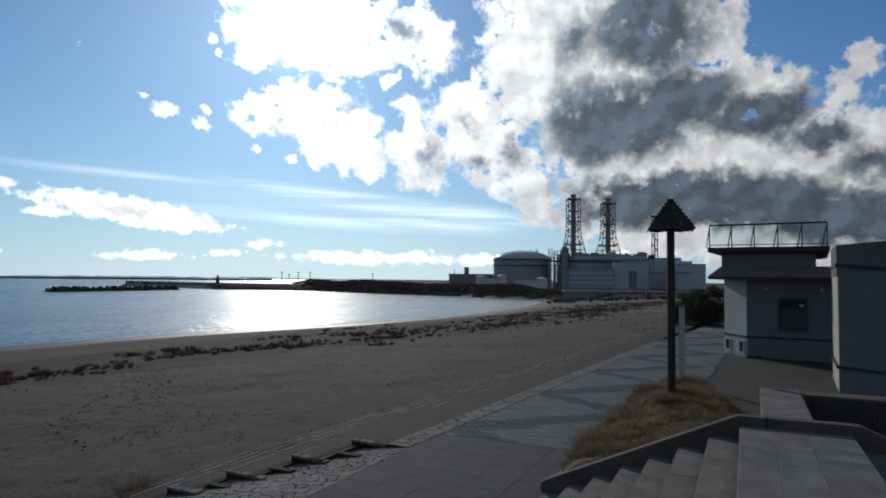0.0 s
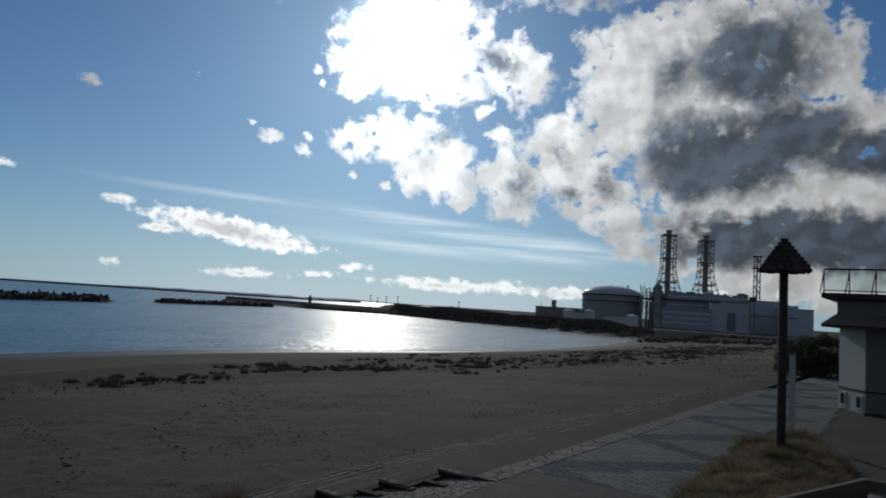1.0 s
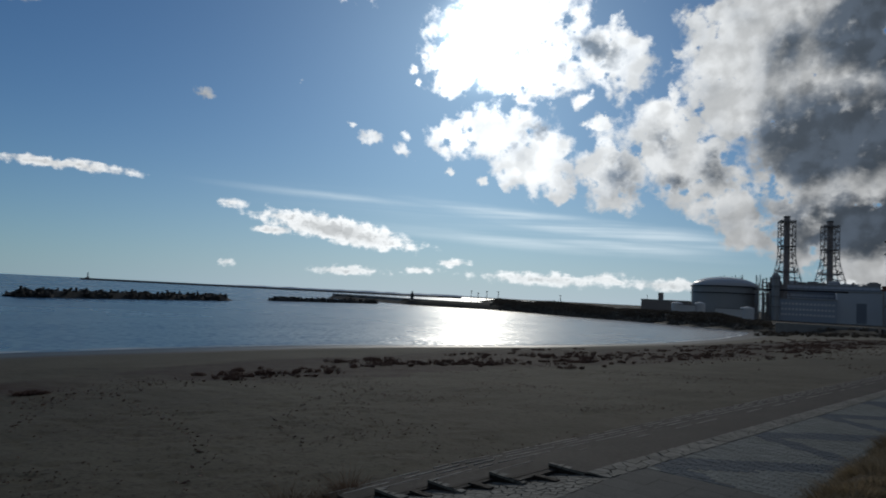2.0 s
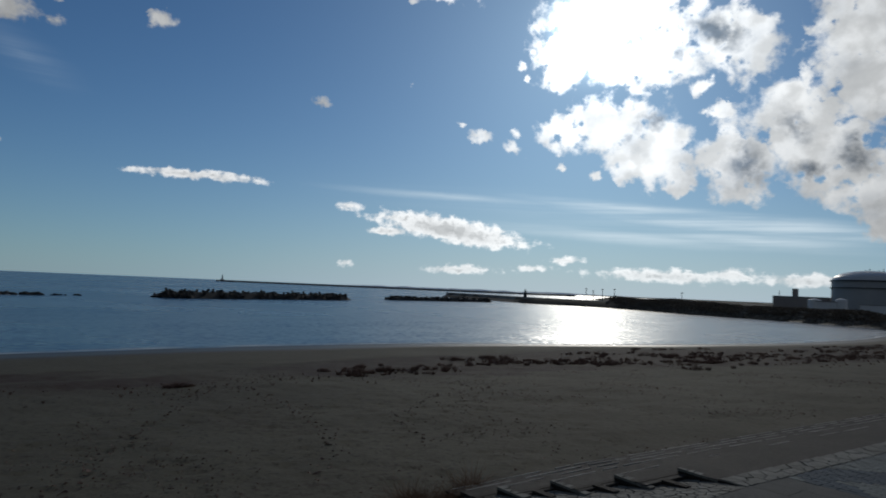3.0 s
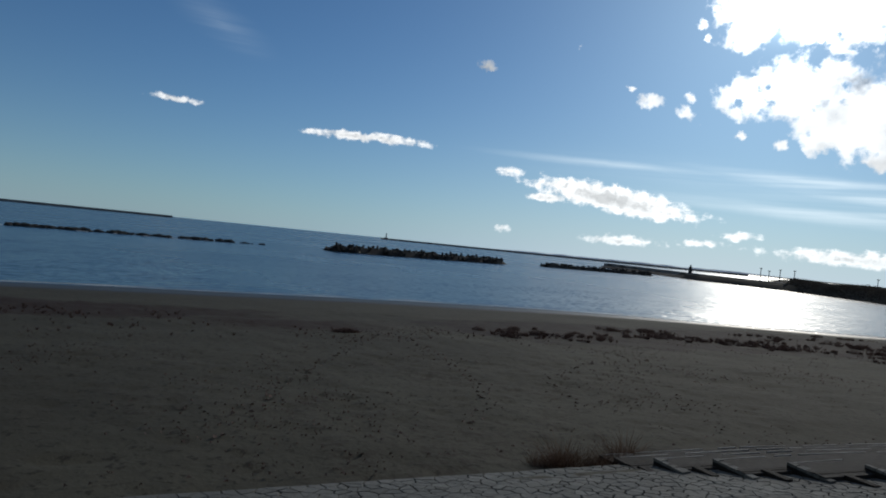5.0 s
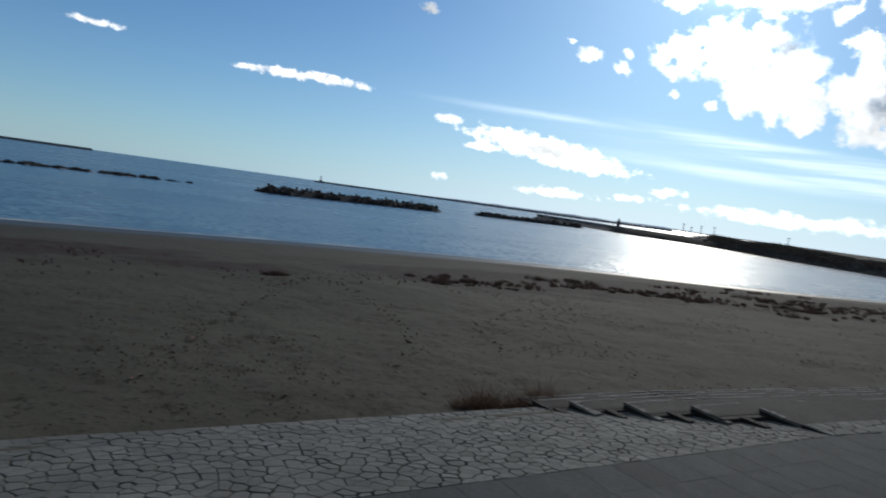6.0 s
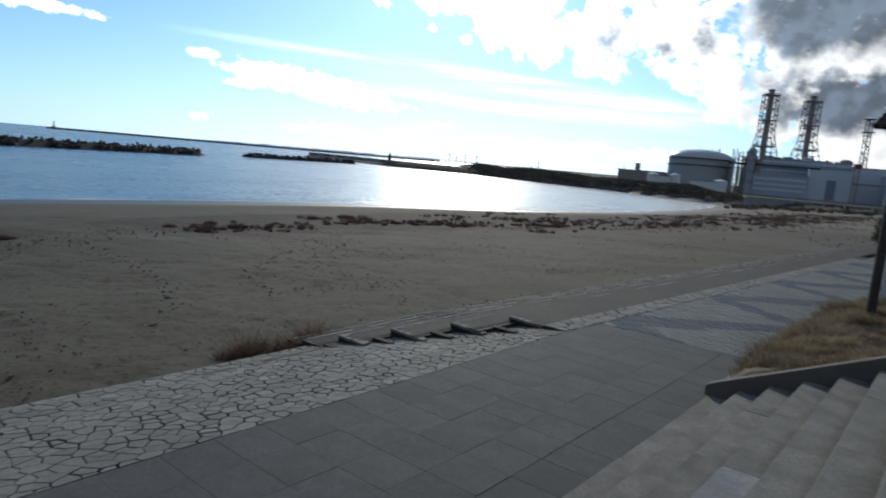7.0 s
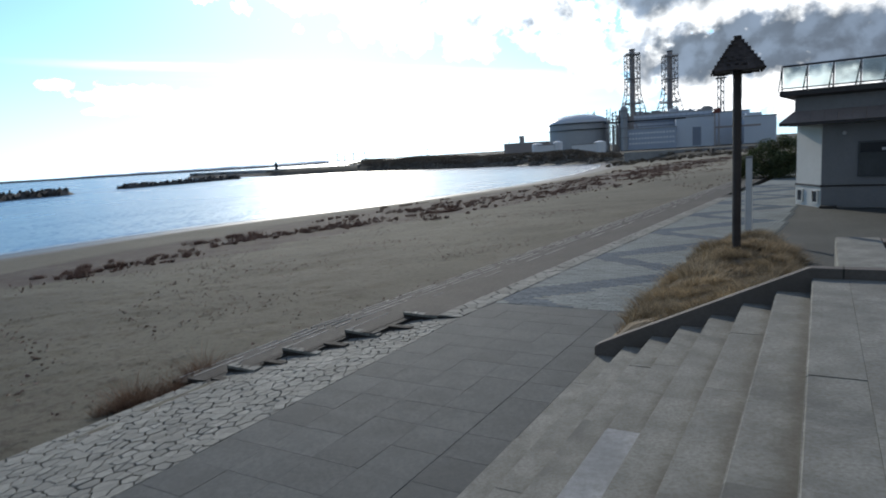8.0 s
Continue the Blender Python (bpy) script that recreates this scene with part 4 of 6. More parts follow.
# ---------------- pavilion with roof deck ----------------
def build_pavilion():
    ob = base("beach_pavilion", pose(0.07, 27.2, 0, 0, 0, -5), "small pale pavilion with dark eaves and railed roof deck", "building")
    foot = [(0, 0), (6.2, 0), (6.2, 7), (-0.93, 7), (-0.93, 1.35)]
    bm = bmesh.new()
    prism(bm, foot, 0.76, 3.3)
    wl = part("wall", bm, M["wall"], ob, "pale rendered wall")
    bm = bmesh.new()
    prism(bm, spread(foot, 0.015), -0.1, 0.72)
    part("plinth", bm, M["wall"], ob)
    # grey sheets over the pale wall paint in the front's shade
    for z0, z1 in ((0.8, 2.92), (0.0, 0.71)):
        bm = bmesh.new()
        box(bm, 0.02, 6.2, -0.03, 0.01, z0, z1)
        part("front_panel", bm, M["wall_grey_and_shade"], ob, "front wall coloured grey for its shade")
    bm = bmesh.new()
    prism(bm, spread(foot, 0.045), 0.72, 0.79)
    part("dado_rail", bm, M["trim"], ob, "dark dado rail")
    def roof(d, right=4.4):
        """The square-cornered outline of the roofs, d metres out."""
        return [(-0.57 - d, -d), (right + d, -d), (right + d, 6.2 + d), (-0.57 - d, 6.2 + d)]

    bm = bmesh.new()
    prism(bm, roof(0.7), 2.93, 3.02)
    part("eave_fascia", bm, M["trim"], ob, "dark eave board")
    bm = bmesh.new()
    prism(bm, roof(0.72), 3.024, 3.42, roof(0.28))
    part("skirt_roof", bm, M["roof"], ob, "dark sloping skirt roof")
    # standing seams of the skirt roof along the front
    for i in range(14):
        x = -0.7 + i * 0.4
        bm = bmesh.new()
        bar(bm, (x, -0.715, 3.03), (x, -0.285, 3.425), 0.014, 0.014, 4)
        part("roof_seam", bm, M["roof"], ob)
    bm = bmesh.new()
    prism(bm, roof(0.26, 2.05), 3.42, 3.92)
    part("upper_band", bm, M["wall_grey_and_shade"], ob, "grey upper band")
    deck = roof(0.7, 2.05)
    bm = bmesh.new()
    prism(bm, roof(0.45, 2.05), 3.9, 3.96, deck)
    prism(bm, deck, 3.962, 4.14)
    part("roof_deck", bm, M["trim"], ob, "dark deck slab edge")
    # railing: the deck's outline, posts with back stays, top rail, glass
    rail = base("deck_railing", Matrix(), "", "")
    rail.parent = ob
    rim = roof(0.63, 2.05)
    for a, b in ((rim[0], rim[1]),):
        a, b = Vector((*a, 4.14)), Vector((*b, 4.14))
        n = max(2, round((b - a).length / 0.72))
        side = Vector(((b - a).normalized().y, -(b - a).normalized().x, 0))
        bm = bmesh.new()
        bar(bm, a + Vector((0, 0, 0.84)), b + Vector((0, 0, 0.84)), 0.035, 0.035, 8)
        part("top_rail", bm, M["steel"], rail)
        bm = bmesh.new()
        bar(bm, a + Vector((0, 0, 0.08)), b + Vector((0, 0, 0.08)), 0.02, 0.02, 6)
        part("bottom_rail", bm, M["steel"], rail)
        for i in range(n + 1):
            p = a.lerp(b, i / n)
            bm = bmesh.new()
            bar(bm, p, p + Vector((0, 0, 0.84)), 0.03, 0.026, 6)
            bar(bm, p - side * 0.3 - Vector((0.16, 0, 0)), p + Vector((0, 0, 0.82)), 0.022, 0.022, 6)
            part("rail_post", bm, M["steel"], rail)
            if i < n:
                q = a.lerp(b, (i + 1) / n)
                e = (q - p).normalized() * 0.05
                bm = bmesh.new()
                vs = [bm.verts.new(v) for v in (p + e + Vector((0, 0, .1)), q - e + Vector((0, 0, .1)), q - e + Vector((0, 0, .79)), p + e + Vector((0, 0, .79)))]
                f = bm.faces.new(vs)
                r = bmesh.ops.extrude_face_region(bm, geom=[f])
                for v in r["geom"]:
                    if isinstance(v, bmesh.types.BMVert):
                        v.co -= side * 0.012
                bmesh.ops.recalc_face_normals(bm, faces=bm.faces[:])
                part("glass_panel", bm, M["glass"], rail)
    # window in the front
    wn = base("window", pose(1.55, -0.06, 1.67), "", "")
    wn.parent = ob
    for x0, x1, z0, z1 in ((-.46, -.40, -.6, .6), (.40, .46, -.6, .6), (-.4, .4, -.6, -.54), (-.4, .4, .54, .6), (-.4, .4, .16, .21)):
        bm = bmesh.new()
        box(bm, x0, x1, -0.04, 0.05, z0, z1, bevel=0.006)
        part("window_frame", bm, M["steel"], wn)
    for z0, z1, mat in ((.21, .54, "pane"), (-.54, .16, "steel")):
        bm = bmesh.new()
        box(bm, -.4, .4, -0.012, 0.0, z0, z1)
        part("pane", bm, M[mat], wn)
    bm = bmesh.new()
    box(bm, 0.22, 0.37, -0.022, -0.014, 0.27, 0.36)
    part("notice", bm, M["white"], wn, "small white notice")
    for x in (0.68, 2.5):
        bm = bmesh.new()
        bar(bm, (x, 0.0, 2.6), (x, -0.09, 2.57), 0.05, 0.06, 12)
        part("wall_lamp", bm, M["white"], ob, "small round white wall lamp")
    # louvred vents low in the splayed corner
    u = Vector((-0.93, 1.35, 0)).normalized()
    out = Vector((-u.y, u.x, 0)) * 1
    for d in (0.3, 1.3):
        c = u * d
        vent = base("vent", Matrix.Translation((c.x, c.y, 0.36)) @ Matrix.Rotation(math.atan2(u.y, u.x), 4, "Z"), "", "")
        vent.parent = ob
        bm = bmesh.new()
        for x0, x1, z0, z1 in ((-.2, -.15, -.24, .24), (.15, .2, -.24, .24), (-.15, .15, -.24, -.19), (-.15, .15, .19, .24)):
            box(bm, x0, x1, 0.0, 0.06, z0, z1)
        part("vent_frame", bm, M["wall"], vent)
        bm = bmesh.new()
        box(bm, -.15, .15, 0.016, 0.024, -.19, .19)
        part("vent_back", bm, M["trim"], vent, "dark vent opening")
    bm = bmesh.new()
    box(bm, 0.0, 0.5, -0.4, -0.04, -0.05, 0.07, bevel=0.01)
    part("kerb_block", bm, M["concrete"], ob)


build_pavilion()


def build_shed():
    ob = base("white_walled_outbuilding", pose(0, 0, 0), "outbuilding with shade-grey front and sunlit pale end wall", "building")
    foot = [(2.25, 19.7), (6.0, 16.9), (8.0, 21), (6.5, 23.2), (2.42, 22.6)]
    bm = bmesh.new()
    prism(bm, foot, 0.6, 3.25)
    part("wall", bm, M["wall"], ob, "pale rendered wall")
    bm = bmesh.new()
    prism(bm, spread(foot, 0.012), -0.1, 0.59)
    part("plinth", bm, M["wall"], ob)
    # thin grey sheet that carries the front wall's shade in its colour
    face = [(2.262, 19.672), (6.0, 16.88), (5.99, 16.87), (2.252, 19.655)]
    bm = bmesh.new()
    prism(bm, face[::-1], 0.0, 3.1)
    part("front_panel", bm, M["wall_grey_and_shade"], ob, "front wall coloured grey for its shade")
    bm = bmesh.new()
    prism(bm, spread(foot, 0.055), 0.59, 0.67)
    part("dado_rail", bm, M["trim"], ob, "dark dado rail")
    bm = bmesh.new()
    prism(bm, spread(foot, 0.05), 3.25, 3.34)
    for v in bm.verts:
        v.co.z -= max(0, v.co.x - 2.25) * 0.12
    part("string_course", bm, M["trim"], ob, "dark raking string course")
    bm = bmesh.new()
    prism(bm, spread(foot, 0.02), 3.0, 3.82)
    for v in bm.verts:
        if v.co.z > 3.5:
            v.co.z += max(0, v.co.x - 2.4) * 0.06
    part("upper_wall", bm, M["wall_brown"], ob, "brownish upper wall")


build_shed()


# ---------------- plants ----------------
def build_bush():
    rng = np.random.default_rng(11)
    ob = base("evergreen_shrub", pose(-2.2, 47.0, -0.2), "dark rounded evergreen shrub beside the path", "shrub")
    bm = bmesh.new()
    for i in range(9):
        a = i * 0.7
        bar(bm, (0, 0, -0.1), (1.4 * math.cos(a), 1.2 * math.sin(a), 1.5 + 0.2 * (i % 3)), 0.06, 0.02, 6)
    part("stem", bm, M["bark"], ob)
    pts, sz = [], []
    for i in range(170):
        a, r = rng.uniform(0, 6.28), rng.uniform(0, 1) ** 0.5
        x, y = r * 2.3 * math.cos(a), r * 1.8 * math.sin(a)
        pts.append((x, y, rng.uniform(0.15, 1) * 2.75 * (1 - 0.5 * r * r)))
        sz.append(rng.uniform(0.3, 0.55))
    me = clumps(pts, sz, 170, 0.055, 12)
    me.materials.append(M["leaf"])
    c = new("crown", me)
    c.parent = ob
    low = copy_thing(ob, pose(0.9, 49.5, -0.2, 0, 0, 70))
    low.scale = (0.75, 0.75, 0.7)


build_bush()


def build_litter_and_tracks():
    """Small dark bits: dry seaweed and twigs in drifts, footprint shade along trodden tracks."""
    rng = np.random.default_rng(51)
    verts, faces = [], []

    def bit(x, y, size):
        z = land(x, y) + 0.03
        a = rng.normal(0.3, 0.9)
        c, d = math.cos(a) * size, math.sin(a) * size
        w = size * rng.uniform(0.45, 0.9)
        i = len(verts)
        verts.extend([(x - c, y - d, z - 0.02), (x + d / size * w, y - c / size * w, z + rng.uniform(0, 0.03)), (x + c, y + d, z - 0.01), (x - d / size * w, y + c / size * w, z + rng.uniform(0, 0.02))])
        faces.extend([(i, i + 1, i + 2, i + 3)])

    n = 0
    while n < 3600:
        x, y = -8.3 - 20 * rng.uniform(0, 1) ** 1.2, rng.uniform(-9, 34)
        if noise.noise(Vector((x * 0.22, y * 0.22, 1))) + 0.55 * noise.noise(Vector((x * 0.8, y * 0.8, 6))) > rng.uniform(-0.05, 0.5):
            bit(x, y, rng.uniform(0.012, 0.042))
            n += 1
    # rows of dark bits stand in for the shade in footprints
    for line in (((-24, 9.3), (-20.8, 8.8), (-17.6, 8.3), (-14.6, 7.7), (-12.4, 6.9), (-10.4, 5.2)), ((-18.9, 17.3), (-17.4, 13), (-15, 10.1), (-13.6, 9.3), (-11.9, 8.9)), ((-24, 8), (-15, 3), (-10, 1))):
        for (ax, ay), (bx, by) in zip(line, line[1:]):
            m = int(math.hypot(bx - ax, by - ay) / 0.16)
            for i in range(m):
                f = i / m
                bit(ax + (bx - ax) * f + rng.normal() * 0.12, ay + (by - ay) * f + rng.normal() * 0.16, rng.uniform(0.02, 0.075))
    me = bpy.data.meshes.new("litter")
    me.from_pydata(verts, [], faces)
    me.materials.append(M["weed"])
    tagged(new("beach_litter", me), "small dark bits of dry seaweed and footprint shade on sand", "litter", kind="stuff")


build_litter_and_tracks()


def build_beach_plants():
    rng = np.random.default_rng(21)
    inner = ((-20, -23), (15, -27), (17.7, -26.3), (26, -26.4), (31, -24.3), (38, -21.8), (56, -20), (76, -18.6), (110, -17), (140, -16))
    outer = ((-20, -26), (18, -33), (24, -32.8), (32, -34), (41, -35.2), (58, -34), (65, -32.4), (99, -30.2), (140, -30))
    pts, hs = [], []
    # low rounded clumps, thickest in the middle of the drift
    clump = []
    while len(clump) < 1000:
        y = 14.5 + 116 * rng.uniform(0, 1) ** 1.5
        a, b = lerp(inner, y), lerp(outer, y)
        f = rng.uniform(-0.4, 1.0)
        x = a + (b - a) * f
        if noise.noise(Vector((x * 0.22, y * 0.22, 4))) + 0.5 * noise.noise(Vector((x * 0.8, y * 0.8, 9))) > -0.12 + 0.6 * abs(f - 0.2):
            if y > 23 or rng.uniform(0, 1) < 0.35:
                clump.append((x, y, (0.1 + 0.28 * rng.uniform(0, 1) ** 2) * (1 + y / 120)))
    for x, y, r in clump:
        tall = 0.17 + 0.45 * r * rng.uniform(0.4, 1.0)
        for _ in range(6):
            t, q = rng.uniform(0, 6.28), rng.uniform(0, 1) ** 0.6
            px, py = x + r * q * math.cos(t), y + 1.25 * r * q * math.sin(t)
            pts.append((px, py, land(px, py)))
            hs.append(tall * (1.05 - 0.75 * q * q) * rng.uniform(0.7, 1.15))
    for _ in range(2600):
        y = 40 + 100 * rng.uniform(0, 1) ** 0.7
        a, b = lerp(inner, y), edge_x(y) - 3
        x = a + (b - a) * rng.uniform(0, 1) ** 1.3
        if noise.noise(Vector((x * 0.2, y * 0.1, 7))) > 0.25 - (y - 40) / 110:
            pts.append((x, y, land(x, y)))
            hs.append(rng.uniform(0.04, 0.16))
    for _ in range(160):
        x, y = rng.uniform(-31.5, -27.5), 2 - 16 * rng.uniform(0, 1) ** 0.8
        if noise.noise(Vector((x * 0.5, y * 0.3, 2))) > -0.25:
            pts.append((x, y, land(x, y)))
            hs.append(rng.uniform(0.05, 0.2))
    for _ in range(60):
        x, y = rng.uniform(-27, -22), rng.uniform(-4, 14)
        pts.append((x, y, land(x, y)))
        hs.append(rng.uniform(0.05, 0.13))
    me = blades(pts, hs, 0.009, 0.8, 13, 22)
    me.materials.append(M["weed"])
    tagged(new("beach_weeds", me), "low dead reddish-brown beach weeds in a drift", "weeds", kind="stuff")
    # one dense dark clump on its own, and the tall tufts by the beach steps
    for x, y, h, rad, n, mat, nm, lab in ((-25.1, 7.3, 0.26, 0.33, 50, "weed", "weed_clump", "single dark dead weed clump on sand"),
                                          (-8.3, 5.5, 0.26, 0.2, 40, "tuft", "dry_grass_tuft", "low ragged reddish dry grass tuft on sand"),
                                          (-8.22, 5.9, 0.5, 0.24, 60, "tuft", "dry_grass_tuft", "tall ragged reddish dry grass tuft on sand"),
                                          (-7.92, 6.2, 0.34, 0.19, 48, "tuft", "dry_grass_tuft", "low reddish dry grass tuft against the paving"),
                                          (-7.98, 6.6, 0.42, 0.19, 48, "tuft", "dry_grass_tuft", "ragged reddish dry grass tuft against the paving"),
                                          (-8.3, 7.0, 0.55, 0.12, 40, "tuft", "dry_grass_tuft", "small dark dry grass tuft by the steps")):
        p, hh = [], []
        for _ in range(n):
            a, r = rng.uniform(0, 6.28), rad * rng.uniform(0, 1) ** 0.5
            px, py = x + r * math.cos(a), y + r * math.sin(a) * 1.5
            p.append((px, py, land(px, py)))
            hh.append(h * rng.uniform(0.35, 1.15) * (1 - 0.5 * r / rad))
        me = blades(p, hh, 0.0026 if mat == "tuft" else 0.02, 1.5, 13, 23)
        me.materials.append(M[mat])
        tagged(new(nm, me), lab, "grass")


build_beach_plants()


# ---------------- sea works ----------------
def polar(az, r, z=0.0):
    a = radians(az)
    return Vector((-r * math.sin(a), r * math.cos(a), z))


def tetrapod_mesh(name, size, mat):
    bm = bmesh.new()
    for d in ((0, 0, 1), (0.94, 0, -0.33), (-0.47, 0.82, -0.33), (-0.47, -0.82, -0.33)):
        bar(bm, (0, 0, 0), Vector(d) * size, size * 0.36, size * 0.22, 7)
    return mesh_of(name, bm, mat)


def build_breakwater(a, b, width, height, count, size, seed, label):
    rng = random.Random(seed)
    a, b = Vector(a), Vector(b)
    ob = base("detached_breakwater", Matrix.Translation((*((a + b) / 2).xy, SEA)), label, "breakwater", group="detached breakwaters")
    mid = (a + b) / 2
    e = (b - a).normalized()
    s = Vector((-e.y, e.x, 0))
    half = (b - a).length / 2
    bm = bmesh.new()
    n = 24
    rows = []
    for i in range(n + 1):
        p = e * (half * (2 * i / n - 1))
        top = height * 0.62 * min(1, (1 - abs(2 * i / n - 1)) * 9 + 0.2)
        rows.append([bm.verts.new(p + s * (w * width) + Vector((0, 0, z * top + rng.uniform(-.15, .15) - 0.6 * (z == 0)))) for w, z in ((-.6, 0), (-.3, 1), (.3, 1), (.6, 0))])
    for u, v in zip(rows, rows[1:]):
        for i in range(3):
            bm.faces.new((u[i], u[i + 1], v[i + 1], v[i]))
    part("rubble_core", bm, M["rock"], ob)
    shapes = [tetrapod_mesh("tetrapod", size * f, M["rock"]) for f in (0.85, 1.0, 1.12)]
    for i in range(count):
        f = rng.uniform(-1, 1)
        w = rng.uniform(-.5, .5)
        p = e * (half * f) + s * (w * width)
        z = (height - size * 0.75) * (1 - abs(w) * 1.5) * min(1, (1 - abs(f)) * 12 + 0.25) + rng.uniform(-.2, .25) * size
        o = new("tetrapod", shapes[i % 3])
        o.parent = ob
        o.matrix_basis = pose(p.x, p.y, z, rng.uniform(0, 360), rng.uniform(0, 360), rng.uniform(0, 360))
    return ob


build_breakwater((-174.5, 45, 0), (-197, 113, 0), 7, 2.3, 190, 1.15, 1, "detached breakwater of dark heaped concrete tetrapods")
build_breakwater((-210, 139.5, 0), (-220, 201, 0), 6, 1.9, 130, 1.1, 2, "low detached breakwater of dark concrete tetrapods")


def build_reef():
    rng = random.Random(9)
    a, b = Vector((-161.5, -16, 0)), Vector((-172, 18, 0))
    ob = base("sunken_breakwater", Matrix.Translation((0, 0, SEA)), "broken row of low dark rocks in shallow water", "rocks")
    shapes = []
    for i in range(4):
        bm = bmesh.new()
        bmesh.ops.create_icosphere(bm, subdivisions=2, radius=1)
        for v in bm.verts:
            v.co *= 1 + 0.35 * noise.noise(v.co * 1.7 + Vector((i * 9, 0, 0)))
        shapes.append(mesh_of("rock", bm, M["rock"]))
    for i in range(230):
        stray = i >= 218
        f = rng.uniform(1.02, 1.28) if stray else rng.uniform(-1.3, 1)
        if not stray and noise.noise(Vector((f * 7, 3, 1))) < -0.22:
            f += 0.1
        p = a.lerp(b, f) + Vector((rng.uniform(-1.2, 1.2), rng.uniform(-0.6, 0.6), 0))
        k = rng.uniform(0.4, 0.95) * (0.5 if stray else 1)
        o = new("rock", shapes[i % 4])
        o.parent = ob
        o.matrix_basis = pose(p.x, p.y, rng.uniform(-.1, .15), 0, 0, rng.uniform(0, 360)) @ Matrix.Diagonal((k * 1.4, k, k * 0.75, 1))
    # white water between the rocks
    for i in range(16):
        p = a.lerp(b, rng.uniform(-1.2, 1.15))
        bm = bmesh.new()
        bmesh.ops.create_icosphere(bm, subdivisions=2, radius=1, matrix=Matrix.Translation((p.x + 2, p.y, 0.0)) @ Matrix.Diagonal((0.5, rng.uniform(0.5, 1.3), 0.12, 1)))
        part("wash", bm, M["foam"], ob, "white water between rocks")


build_reef()


def strip(pts, width, z0, z1, batter=0.0):
    """A wall along a line of points in plan."""
    bm = bmesh.new()
    rows = []
    for i, p in enumerate(pts):
        p = Vector((*p[:2], 0))
        d = (Vector((*pts[min(i + 1, len(pts) - 1)][:2], 0)) - Vector((*pts[max(i - 1, 0)][:2], 0))).normalized()
        s = Vector((-d.y, d.x, 0))
        rows.append([bm.verts.new(p + s * w + Vector((0, 0, z))) for w, z in ((-width / 2 - batter, z0), (-width / 2, z1), (width / 2, z1), (width / 2 + batter, z0))])
    for u, v in zip(rows, rows[1:]):
        for i in range(3):
            bm.faces.new((u[i], u[i + 1], v[i + 1], v[i]))
    bm.faces.new(rows[0])
    bm.faces.new(rows[-1][::-1])
    bmesh.ops.recalc_face_normals(bm, faces=bm.faces[:])
    return bm


